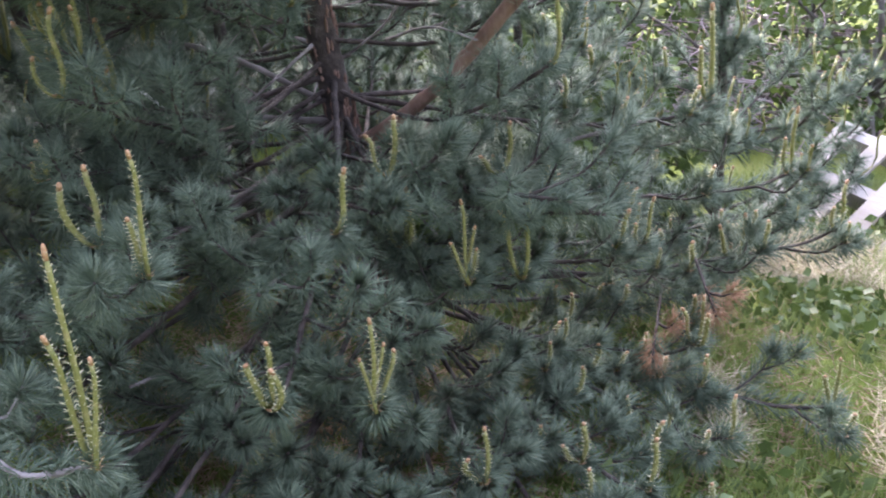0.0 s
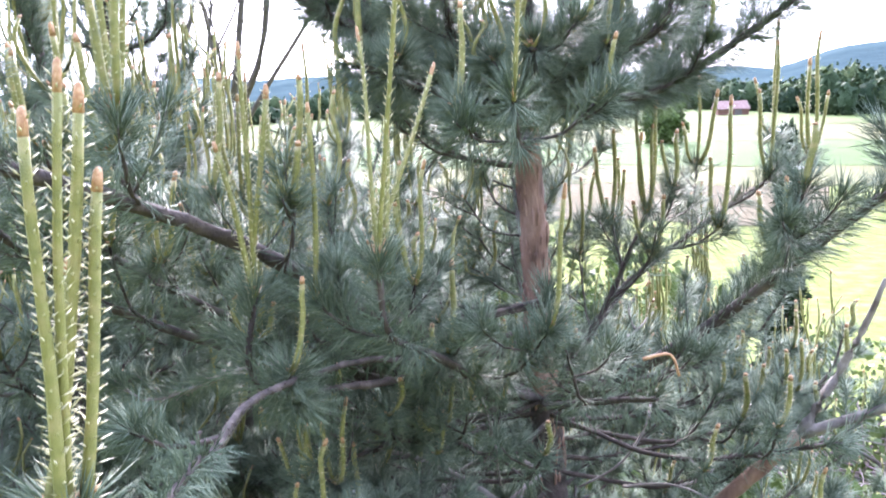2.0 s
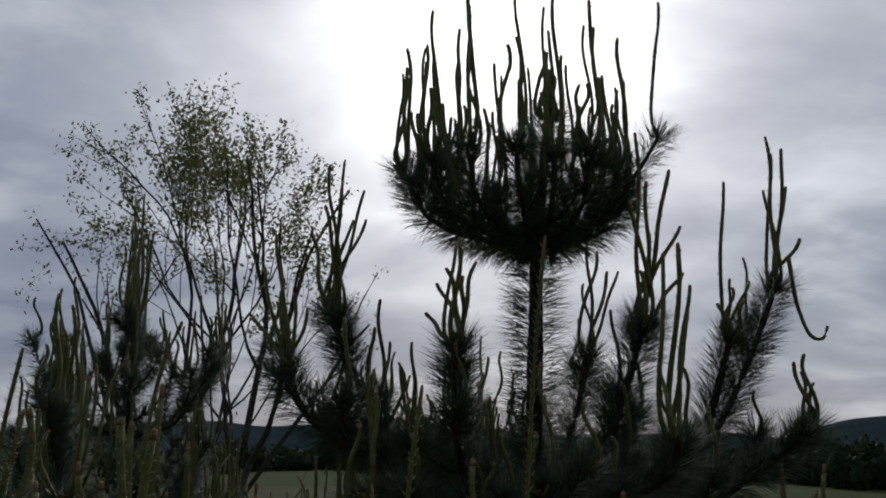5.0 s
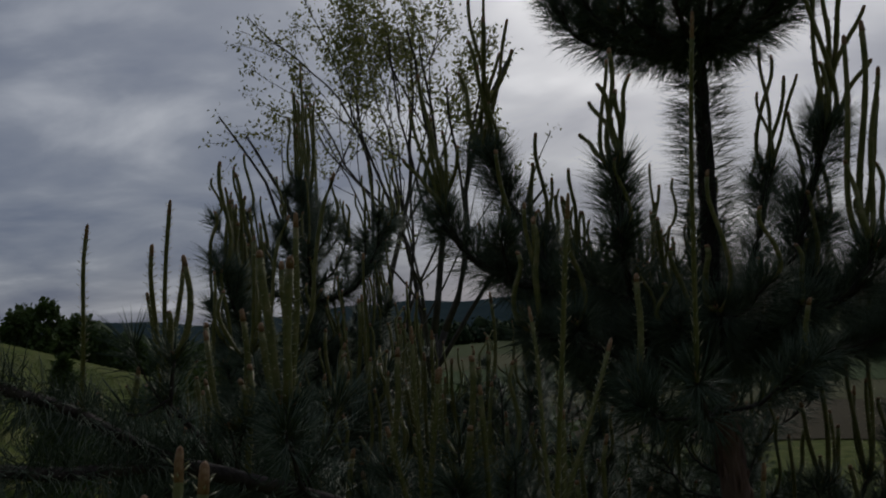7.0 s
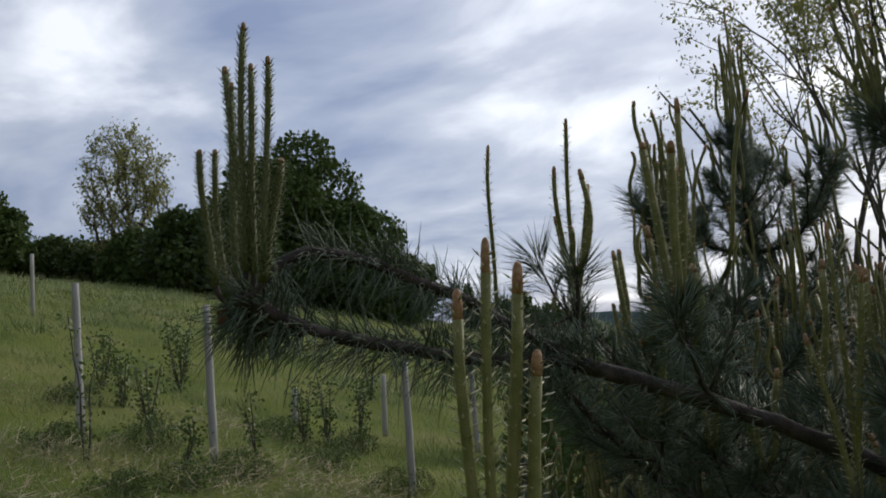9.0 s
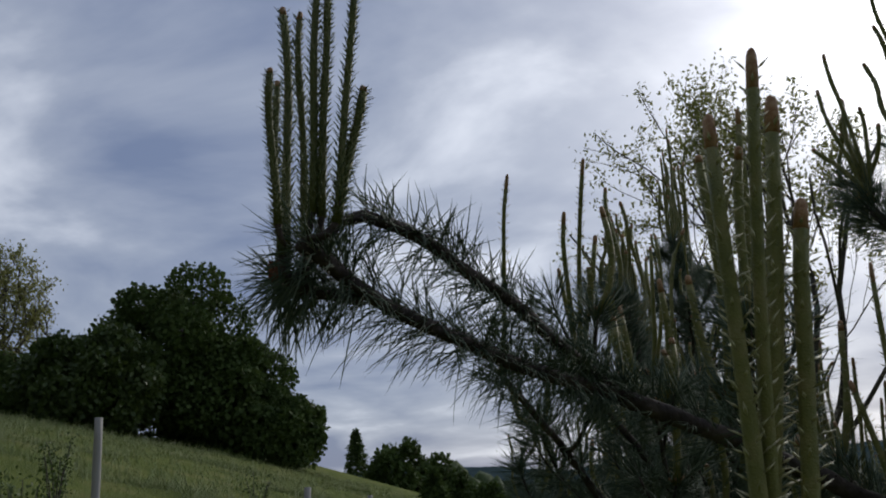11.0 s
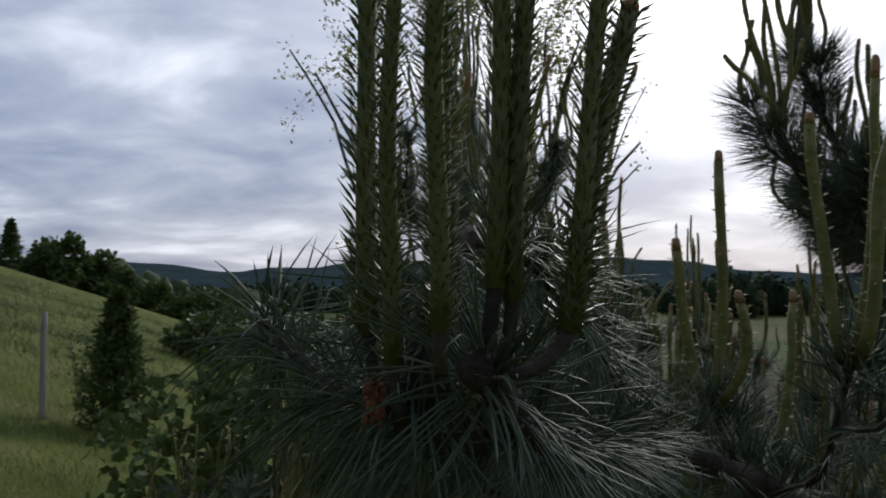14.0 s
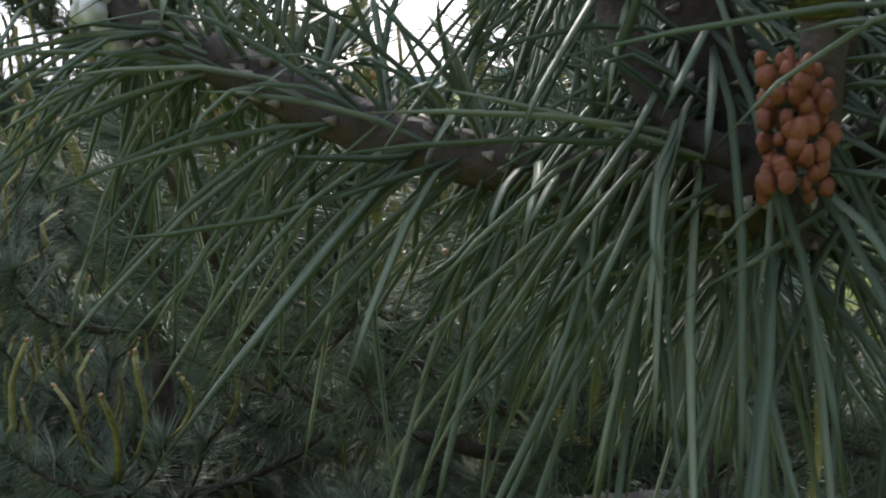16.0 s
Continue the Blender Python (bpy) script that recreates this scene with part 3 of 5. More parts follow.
# pale scaly branch that runs down and away
add_limb((-0.48, 1.80, 1.44), [(-0.623, 1.95, 1.371), (-0.837, 2.15, 1.235), (-1.043, 2.3, 1.077)], side=4, r0=0.0075, r1=0.005, wmat=DEAD, pegs=260, peg=(0.009, 0.006), **{**FORWARD, "needles": 0.7})
# the long shoot that reaches towards the viewer with one great candle
add_limb(W2 + np.array([0, 0, -0.06]), [(0.03, 2.2, 1.82), (-0.02, 1.9, 1.82), (-0.06, 1.66, 1.90)], needles=0.35, side=2, n=0, tips=[(-0.04, 1.53, 2.43)], side_n=1, rings=2)

# first whorl
add_limb(W1, [(-0.05, 2.2, 1.24), (-0.2, 1.85, 1.42), (-0.28, 1.68, 1.52), (-0.29, 1.65, 1.65)], needles=0.3, side=2, n=0, tuft=2.0, density=1300, width=0.002, tips=[(-0.23, 1.56, 2.19), (-0.18, 1.8, 1.97), (-0.31, 1.74, 2.03), (-0.26, 1.72, 1.86)], rings=2, side_candle=0.3)
add_limb(W1, [(-0.12, 2.3, 1.25), (-0.36, 1.95, 1.34), (-0.49, 1.74, 1.40), (-0.52, 1.69, 1.47), (-0.5, 1.69, 1.59)], needles=0.45, side=3, n=0, tuft=1.6, density=1200, width=0.002, tips=[(-0.5, 1.7, 2.01), (-0.46, 1.68, 1.94), (-0.55, 1.7, 1.85)], rings=2)
add_limb(W1, [(-0.27, 2.07, 1.36), (-0.46, 1.55, 1.47), (-0.49, 1.19, 1.51), (-0.485, 0.92, 1.54), (-0.484, 0.78, 1.575), (-0.482, 0.755, 1.63)], needles=0.5, side=2, side_n=0, side_len=0.16, twigs=0, side_from=0.1, width=0.0019, nlen=0.056, density=1300, n=0, tips=[(-0.456, 0.74, 1.948), (-0.452, 0.774, 1.933), (-0.477, 0.74, 1.918), (-0.442, 0.775, 1.874), (-0.468, 0.788, 1.81)], rings=2, r0=0.0075, r1=0.0045, tuft=1.6)
add_limb(W1, [(0.2, 2.25, 1.22), (0.38, 2.03, 1.42), (0.65, 1.8, 1.72), (0.85, 1.68, 1.86)], needles=0.8, density=1500, side=3, n=3, length=0.2, r0=0.017, r1=0.007)
add_limb(W1, [(-0.35, 2.62, 1.2), (-0.87, 2.75, 1.7)], needles=0.6, side=5, n=4, length=0.4, side_candle=0.3)
add_limb(W1, [(0.25, 2.55, 1.3), (0.4, 2.62, 1.58)], needles=0.5, side=4, n=5, length=0.3, side_candle=0.2)
add_limb(W1, [(0.4, 2.7, 1.4), (0.94, 2.86, 1.7)], needles=0.6, side=5, n=5, length=0.36, side_candle=0.3)
add_limb(W1, [(-0.2, 2.3, 1.12), (-0.49, 2.08, 1.1)], needles=0.4, side=3, n=4, length=0.24)
add_limb(W1, [(-0.4, 2.35, 1.25), (-0.9, 2.1, 1.5), (-1.06, 1.64, 1.90)], needles=0.8, side=7, n=0, tips=[(-0.98, 1.54, 2.2)], side_len=0.4, side_candle=0.2, r0=0.017)
add_limb(W1, [(-0.4, 2.3, 1.3), (-0.8, 2.0, 1.6), (-1.0, 1.82, 1.9)], needles=0.7, side=5, n=0, tips=[(-0.91, 1.68, 2.25), (-0.97, 1.73, 2.18), (-0.94, 1.81, 2.15), (-1.02, 1.8, 2.1)], side_len=0.3, side_candle=0.2)
add_limb(W1, [(-0.5, 2.5, 1.3), (-1.07, 2.41, 1.95)], needles=0.7, side=6, n=6, length=0.36, side_candle=0.36, side_len=0.35, kind="slim")
add_limb(W1, [(0.1, 2.2, 1.2), (0.22, 1.83, 1.33)], needles=0.45, side=3, n=0, side_n=0)
add_limb(W1, [(0.15, 3.0, 1.4), (0.3, 3.3, 1.7)], needles=0.6, side=4, n=4, length=0.3)
add_limb(W1, [(-0.3, 3.0, 1.4), (-0.6, 3.3, 1.75)], needles=0.6, side=4, n=4, length=0.35, side_candle=0.25)

# lower whorls
TIPS = {(0.04, 1.40, 0.55): [(0.06, 1.42, 0.74), (0.08, 1.45, 0.66), (0.03, 1.42, 0.66), (0.1, 1.45, 0.64)],
        (0.30, 1.75, 0.56): [(0.31, 1.79, 0.75), (0.34, 1.78, 0.68), (0.27, 1.77, 0.66), (0.33, 1.75, 0.64)]}
for end, n, ln, side in (((0.04, 1.40, 0.55), 0, 0.19, 3), ((0.30, 1.75, 0.56), 0, 0.2, 3),
                         ((0.03, 1.68, 0.78), 1, 0.14, 3), ((0.17, 1.90, 0.78), 2, 0.14, 4), ((0.45, 1.98, 0.7), 2, 0.12, 4), ((0.72, 2.06, 0.57), 0, 0.1, 4), ((1.06, 2.17, 0.70), 2, 0.25, 5), ((1.21, 2.26, 0.12), 2, 0.16, 4),
                         ((0.95, 1.96, 0.08), 3, 0.15, 4), ((0.44, 1.81, 0.5), 2, 0.22, 3), ((-0.14, 1.35, 0.64), 3, 0.14, 3), ((-0.41, 1.65, 0.86), 2, 0.16, 4),
                         ((0.25, 1.5, 0.2), 2, 0.14, 5), ((0.6, 1.45, 0.12), 1, 0.14, 5), ((-0.1, 1.3, 0.25), 2, 0.16, 5), ((0.9, 1.65, 0.02), 1, 0.12, 5), ((0.42, 1.25, 0.1), 1, 0.12, 5), ((0.12, 1.15, 0.15), 2, 0.14, 5),
                         ((-0.35, 1.15, 0.3), 1, 0.14, 5), ((0.75, 1.3, -0.05), 1, 0.12, 4), ((1.39, 2.3, 0.36), 2, 0.2, 5), ((0.18, 1.89, 0.6), 3, 0.15, 3), ((0.81, 2.0, 0.41), 2, 0.13, 3), ((1.3, 2.5, -0.05), 2, 0.15, 5),
                         ((1.5, 2.2, 0.2), 2, 0.15, 5), ((1.25, 1.75, -0.05), 2, 0.15, 5), ((1.6, 2.6, 0.1), 2, 0.15, 5), ((-0.85, 1.45, 0.75), 2, 0.15, 6), ((-0.95, 1.3, 0.55), 2, 0.15, 6), ((-0.8, 1.05, 0.35), 1, 0.12, 6), ((-0.6, 1.0, 0.45), 1, 0.12, 5), ((-0.7, 1.25, 0.5), 2, 0.15, 6), ((-1.05, 1.75, 0.5), 2, 0.15, 6), ((-0.5, 1.2, 0.3), 2, 0.12, 5), ((-1.1, 2.0, 0.95), 2, 0.15, 6), ((-0.9, 1.9, 0.7), 3, 0.2, 5), ((-1.1, 2.5, 0.8), 3, 0.2, 5), ((-0.6, 1.5, 0.3), 2, 0.15, 4), ((0.5, 1.6, 0.1), 2, 0.12, 4),
                         ((-0.2, 1.6, 0.25), 2, 0.12, 4), ((0.9, 2.8, 0.7), 3, 0.2, 4), ((0.3, 3.2, 0.7), 2, 0.2, 4), ((-0.7, 3.1, 0.8), 3, 0.25, 4)):
    end = np.array(end)
    z0 = min(0.95, max(0.08, end[2] * 0.8 + 0.1 + 0.12 * math.sin(37 * end[0])))
    w = np.array([np.interp(z0, [0.1, 0.5, 0.8, 1.12], [0.195, 0.15, 0.118, 0.095]), 2.45, z0])
    mid = w * 0.5 + end * 0.5 + np.array([0, 0, -0.06])
    add_limb(w, [mid, end - (end - w) * 0.12 + np.array([0, 0, -0.05]), end], needles=0.42, bare=0.1, density=820, nlen=0.064, width=0.0029, twigs=1, side=side + 1, n=min(n, 3), tuft=1.6, r0=0.0085, length=ln, side_candle=0.08, side_n=0 if end[0] < 0.6 else 1, side_len=0.27, tips=TIPS.get(tuple(end), ()))
# the many smaller limbs between the whorls
rng = np.random.default_rng(41)
for q in range(62):
    z0 = rng.uniform(0.1, 1.6)
    az = rng.random() * 6.283
    ln = rng.uniform(0.55, 1.05) * (1.15 - 0.35 * z0)
    d = np.array([math.cos(az), math.sin(az), 0])
    if (d[1] < -0.7 and not 0.55 < z0 < 1.1) or (z0 > 1.25 and d[0] > 0.2):
        continue
    w = np.array([0.1, 2.45, z0])
    end = w + d * ln + np.array([0, 0, rng.uniform(0.05, 0.3) * ln])
    if end[1] < 1.3 and end[0] < -0.3:
        continue
    add_limb(w, [w + d * ln * 0.5 + np.array([0, 0, -0.03]), end], needles=0.42, bare=0.26, side=5, n=int(rng.integers(0, 3)) if z0 > 0.7 else 0, length=rng.uniform(0.08, 0.2), side_candle=0.1, side_n=1 if z0 > 0.9 else 0, side_len=0.3, r0=0.0065, nlen=0.066, density=700, tuft=0.9, twigs=1, width=0.0033, rings=0)
for q in range(30):
    z0 = rng.uniform(1.15, 1.95)
    az = rng.random() * 6.283
    ln = rng.uniform(0.45, 0.85) * (1.5 - 0.4 * z0)
    d = np.array([math.cos(az), math.sin(az), 0])
    if d[1] < -0.6 or d[0] > 0.1:
        continue
    w = np.array([0.08, 2.47, z0])
    add_limb(w, [w + d * ln * 0.5 + np.array([0, 0, 0.03]), w + d * ln + np.array([0, 0, 0.35 * ln])], needles=0.6, side=6, n=int(rng.integers(2, 6)), length=rng.uniform(0.2, 0.38),
             side_candle=0.2, side_n=2, side_len=0.26, r0=0.009, density=700, tuft=0.8, twigs=1, kind="slim", width=0.0026, rings=0)
# old bare wood inside the crown
for pts, r0, r1, mt, lab in (
        ([(0.12, 2.42, 0.62), (0.38, 2.23, 0.86), (0.61, 2.1, 1.14)], 0.021, 0.017, RED_BARK, "thick reddish broken-off branch"),
        ([(0.61, 2.1, 1.14), (0.72, 2.06, 1.38), (0.76, 2.04, 1.5)], 0.013, 0.005, DEAD, "grey bare branch"),
        ([(0.61, 2.1, 1.14), (0.78, 2.0, 1.24), (1.0, 1.95, 1.34)], 0.013, 0.005, DEAD, "grey bare branch"),
        ([(0.14, 2.44, 0.5), (-0.15, 2.42, 0.53), (-0.403, 2.4, 0.629), (-0.601, 2.38, 0.742), (-0.79, 2.37, 0.84)], 0.0095, 0.0055, DEAD, "grey bare branch"),
        ([(-0.55, 1.95, 1.342), (-0.647, 2.05, 1.198), (-0.776, 2.25, 0.97)], 0.004, 0.003, DEAD, "thin grey bare twig"),
        ([(0.104, 2.55, 0.886), (0.006, 2.7, 0.88), (-0.088, 2.8, 0.823), (-0.148, 2.78, 0.778), (-0.191, 2.7, 0.712)], 0.009, 0.006, DEAD, "arched grey dead branch"),
        ([(-0.424, 2.63, 0.828), (-0.355, 2.53, 0.803), (-0.31, 2.42, 0.731)], 0.005, 0.004, RESIN, "twig crusted with white lichen"),
        ([(-0.79, 2.29, 0.9), (-0.78, 2.05, 1.0), (-0.66, 1.9, 1.28)], 0.007, 0.004, DEAD, "grey bare twig"),
        ([(0.1, 2.45, 0.75), (-0.2, 2.5, 0.95), (-0.43, 2.6, 0.95), (-0.5, 2.65, 0.8)], 0.009, 0.004, DEAD, "grey bare twig"),
        ([(0.1, 2.42, 0.4), (-0.2, 2.0, 0.35), (-0.45, 1.7, 0.5)], 0.009, 0.004, DEAD, "grey bare twig"),
        ([(0.12, 2.42, 0.55), (0.6, 2.25, 0.62), (0.9, 2.2, 0.66)], 0.009, 0.005, DEAD, "grey bare twig")):
    limb(pine, T0, pts, r0, r1, 300 + int(r0 * 1e4), needles=0, side=0, n=0, wmat=mt, label=lab, name="dead_branch")

# dry twigs in the shade round the trunk
for q in range(24):
    z0 = rng.uniform(0.1, 1.3)
    az = rng.random() * 6.283
    d = np.array([math.cos(az), math.sin(az), rng.uniform(-0.35, 0.35)])
    a = np.array([0.13, 2.45, z0]) + d * rng.uniform(0.03, 0.35)
    b = a + unit(d + rng.normal(size=3) * 0.6) * rng.uniform(0.15, 0.4)
    limb(pine, T0, [a, (a + b) / 2 + rng.normal(size=3) * 0.03, b], rng.uniform(0.003, 0.005), 0.002, 800 + q, needles=0, side=1, side_len=0.12, n=0, side_n=0, wmat=DEAD, density=0, tuft=0, twigs=0,
         name="dead_twig", pegs=30)
# a shoot whose needles have died
RUST = material("dead_needle", [(0.2, 0.1, 0.05), (0.32, 0.17, 0.09), (0.42, 0.26, 0.15)], 8.0, 0.7, 0, island=0.7)
for a, b in (((0.95, 2.2, 0.12), (0.80, 1.9, 0.1)), ((1.05, 2.2, 0.2), (1.0, 1.95, 0.17))):
    limb(pine, T0, [a, b], 0.005, 0.003, 880, needles=0.12, side=1, side_len=0.1, n=0, side_n=0, density=900, nlen=0.06, width=0.002, tuft=0.8, twigs=0, green_mat=RUST, name="dead_shoot", label="shoot with rusty dead needles")


def cone_cluster(stem, at_, n, seed):
    """Old open cones, dark with age: woody scales in a spiral round a core."""
    rng = np.random.default_rng(seed)
    pile = Pile()
    tube(pile, curve([stem, (np.array(stem) + np.array(at_)) / 2 + np.array([0, 0, 0.005]), at_], 0.01), 0.005, 6)
    twig_ = part("cone_twig", pile, CONE_DARK, pine, "blackened twig with old cones", T0)
    for q in range(n):
        pile = Pile()
        c0 = np.array(at_) + rng.normal(size=3) * np.array([0.022, 0.022, 0.016])
        axis = unit(rng.normal(size=3) + np.array([0.5, -0.6, -0.3]))
        side = unit(np.cross(axis, [0.3, 0.2, 1.0]))
        third = np.cross(axis, side)
        m = 46
        f = (np.arange(m) + 0.5) / m
        ph = np.arange(m) * 2.39996
        rad = side * np.cos(ph)[:, None] + third * np.sin(ph)[:, None]
        spikes(pile, c0 + axis * (f * 0.045)[:, None] + rad * 0.003, rad * 0.9 + axis * 0.35, 0.019 * np.sin(np.pi * (0.15 + 0.8 * f)) + 0.004, 0.011, rad * 0.15, 0, 3)
        tube(pile, np.array([c0, c0 + axis * 0.02, c0 + axis * 0.045]), [0.006, 0.008, 0.003], 7)
        part("cone", pile, CONE_DARK, twig_, "", T0)


CONE_DARK = material("old_cone", [(0.012, 0.011, 0.012), (0.03, 0.027, 0.026), (0.06, 0.052, 0.048)], 60.0, 0.7, 0.5, 200.0)
cone_cluster((0.55, 2.47, 0.65), (0.69, 2.47, 0.658), 4, 61)
cone_cluster((0.80, 2.5, 0.53), (0.875, 2.5, 0.534), 3, 62)

# the near limb that ends in the hooked shoot and the furry candles
FORK = np.array([-0.80, 1.44, 1.84])
B, Q, W = np.array([-0.872, 0.895, 1.945]), np.array([-0.910, 0.922, 1.925]), np.array([-1.004, 1.02, 1.957])
fine = dict(density=1750, rings=4, nlen=0.057, width=0.0015, side=0, n=0, droop=0.4, curl=0.16, loose=0.15, pegs=600, peg=(0.004, 0.0034))
add_limb(W1 + np.array([0, 0, 0.1]), [(-0.25, 2.15, 1.42), (-0.55, 1.75, 1.68), FORK], needles=0.5, side=5, side_len=0.3, n=0, side_n=3, side_candle=0.3, r0=0.018, r1=0.012)
add_limb(FORK, [(-0.84, 1.25, 1.93), (-0.872, 1.06, 1.995), (-0.90, 0.99, 1.99), Q + np.array([0.006, 0.01, 0])], needles=0.7, r0=0.0085, r1=0.006, tuft=0.2, **fine)
lower = add_limb(FORK, [(-0.83, 1.22, 1.86), (-0.86, 1.0, 1.905), B], needles=0.7, r0=0.0095, r1=0.007, tuft=0.15, **fine)
twig = add_limb((-0.868, 0.98, 1.908), [(-0.902, 0.957, 1.919), (-0.935, 0.963, 1.922), (-0.966, 0.98, 1.934), W], needles=0.2, r0=0.0058, r1=0.0046, tuft=0.5, **{**fine, "nlen": 0.047, "tilt": (50, 95), "droop": 0.9, "curl": 0.2, "width": 0.0019, "density": 1700})
near = add_limb((-0.872, 0.96, 1.91), [(-0.893, 0.94, 1.912), Q], needles=0.04, r0=0.005, r1=0.006, tuft=0.2, **{**fine, "nlen": 0.042, "droop": 0.8, "density": 700})
rng = np.random.default_rng(77)
for owner, at, tip in ((lower, B, (-0.86, 0.915, 2.24)), (lower, B + np.array([0.008, 0.006, 0]), (-0.855, 0.918, 2.195)), (lower, B + np.array([0.018, 0, 0]), (-0.818, 0.909, 2.19)),
                       (lower, B + np.array([0.016, -0.012, 0]), (-0.82, 0.919, 2.085)), (lower, B + np.array([-0.01, -0.008, 0]), (-0.88, 0.865, 2.10)),
                       (near, Q, (-0.938, 0.958, 2.22)), (near, Q + np.array([0.014, 0.008, 0]), (-0.888, 0.921, 2.183)), (near, Q + np.array([0.006, -0.008, 0]), (-0.908, 0.905, 2.11))):
    # each candle leaves the bud sideways on a short stalk, then rises
    d = np.array(tip) - at
    foot = at + d * np.array([0.5, 0.5, 0.1])
    stalk = Pile()
    sp = curve([at, at + d * np.array([0.28, 0.28, 0.025]), foot, foot + d * np.array([0.02, 0.02, 0.04])], 0.004)
    tube(stalk, sp, np.linspace(0.0022, 0.0034, len(sp)), 8)
    part("stalk", stalk, BARK, owner, "", T0)
    candle_to(owner, T0, foot, tip, rng, "furry", 1.0)


def blob_pile(centers, radii_, rng, bumps=0.12):
    pile = Pile()
    bm = bmesh.new()
    bmesh.ops.create_icosphere(bm, subdivisions=2, radius=1)
    v0 = np.array([v.co[:] for v in bm.verts])
    f0 = np.array([[v.index for v in f.verts] for f in bm.faces])
    bm.free()
    for c, r in zip(centers, radii_):
        pile.add(np.asarray(c) + v0 * np.asarray(r) * (1 + bumps * rng.normal(size=(len(v0), 1))), None, f0)
    return pile


# rusty pollen cones and a dab of white resin
cc, rr_ = [], []
for q in range(60):
    h = q / 60
    az = q * 2.4
    cc.append(np.array([-0.912, 0.906, 1.922]) + np.array([math.cos(az) * 0.0032, math.sin(az) * 0.0032, h * 0.017]) + rng.normal(size=3) * 0.0007)
    rr_.append(np.array([0.001, 0.001, 0.0014]) * rng.uniform(0.7, 1.25))
part("pollen_flower", blob_pile(cc, rr_, rng), CONE, near, "rust-red pollen cones", T0)
part("resin", blob_pile([W + rng.normal(size=3) * 0.003 for q in range(26)], [0.0029] * 26, rng), RESIN, twig, "dab of white resin", T0)


# ---- other pines ----
def young_pine(base, top, seed, reach=0.9, label="young pine bristling with upright candles", dens=560, first=0.15, gap=0.4, per=7, clen=0.34, kind="far", steep=(0.35, 0.6)):
    base = np.array([base[0], base[1], float(height(base[0], base[1])) - 0.03])
    rng = np.random.default_rng(seed)
    ob = new("pine_tree")
    ob.location = base
    tagged(ob, label, "tree")
    H = top - base[2]
    pile = Pile()
    tp = curve([base - np.array([0, 0, 0.1]), base + np.array([0.02, 0, H * 0.5]), base + np.array([0, 0.01, H])], 0.05, 0.001, rng)
    tube(pile, tp, np.interp(along(tp), [0, H], [0.018 + 0.013 * H, 0.01]), 12, 0, 0.05, rng)
    part("trunk", pile, BARK, ob, "", base)
    z = first
    k = 0
    while z < H - 0.3:
        span = reach * (1 - 0.62 * z / H) + 0.12
        for q in range(per):
            az = q * 6.283 / per + k * 0.5 + rng.normal() * 0.2
            d = np.array([math.cos(az), math.sin(az), 0])
            w = base + np.array([0, 0, z])
            sp = span * rng.uniform(0.7, 1.1)
            limb(ob, base, [w, w + d * sp * 0.55 + np.array([0, 0, sp * 0.12]), w + d * sp + np.array([0, 0, sp * rng.uniform(*steep)])], 0.010, 0.004,
                 seed * 31 + k * 7 + q, needles=0.55, side=4, side_len=0.28, n=int(rng.integers(2, 5)) if z > 0.35 * H else 1, length=clen * rng.uniform(0.7, 1.1), kind=kind, density=dens, side_n=1 if z > 0.45 * H else 0,
                 side_candle=clen * 0.6, width=0.0042, twigs=0, tuft=0.8, far=True, rings=0)
        z += gap * rng.uniform(0.85, 1.1)
        k += 1
    limb(ob, base, [base + np.array([0, 0, H - 0.55]), base + np.array([0, 0, H - 0.2]), base + np.array([0, 0, H])], 0.011, 0.008, seed * 3, needles=0.6, side=3, side_len=0.2,
         n=10, length=clen * 1.5, kind="arc", density=dens * 3, width=0.003, far=True, rings=0, spread=0.3, side_n=3, side_candle=clen)
    return ob


young_pine((-1.39, 3.95), 2.58, 21, 0.45, steep=(0.5, 0.9), gap=0.34, per=6, clen=0.36, kind="arc", dens=900)
young_pine((-0.55, 4.6), 1.75, 22, 0.95, dens=800)
young_pine((1.16, 4.6), 0.95, 23, 0.5)
young_pine((1.75, 3.5), 0.55, 24, 0.7, clen=0.2)
young_pine((-1.75, 3.2), 1.15, 25, 0.5)
young_pine((-1.19, 2.68), 2.12, 26, 0.5, steep=(0.5, 0.8), per=5, clen=0.23)
young_pine((-0.25, 3.7), 1.6, 27, 0.95, dens=800)
young_pine((-0.88, 3.45), 1.65, 30, 0.75, dens=800)
young_pine((-2.2, 4.3), 1.15, 29, 0.6)
young_pine((0.75, 3.9), 0.85, 28, 1.0)


# odd curled shoots and pale bent twigs on the main pine
def bent(points, r, mat, label):
    pile = Pile()
    p = curve(points, 0.012)
    tube(pile, p, np.linspace(r, r * 0.7, len(p)), 7, 0, 0.04, np.random.default_rng(4))
    part("bent_shoot", pile, mat, pine, label, T0)


bent([(0.787, 2.6, 2.62), (0.795, 2.6, 2.54), (0.806, 2.6, 2.477), (0.833, 2.6, 2.407), (0.868, 2.6, 2.397), (0.883, 2.6, 2.431)], 0.0065, CANDLE, "candle curled like a hook")
bent([(0.80, 2.75, 1.78), (0.84, 2.98, 1.72), (0.92, 3.05, 1.66), (1.03, 3.05, 1.64)], 0.007, RESIN, "pale bent shoot")
bent([(0.20, 1.86, 1.40), (0.25, 1.85, 1.41), (0.265, 1.84, 1.37)], 0.0035, TIP, "pinkish curled shoot")


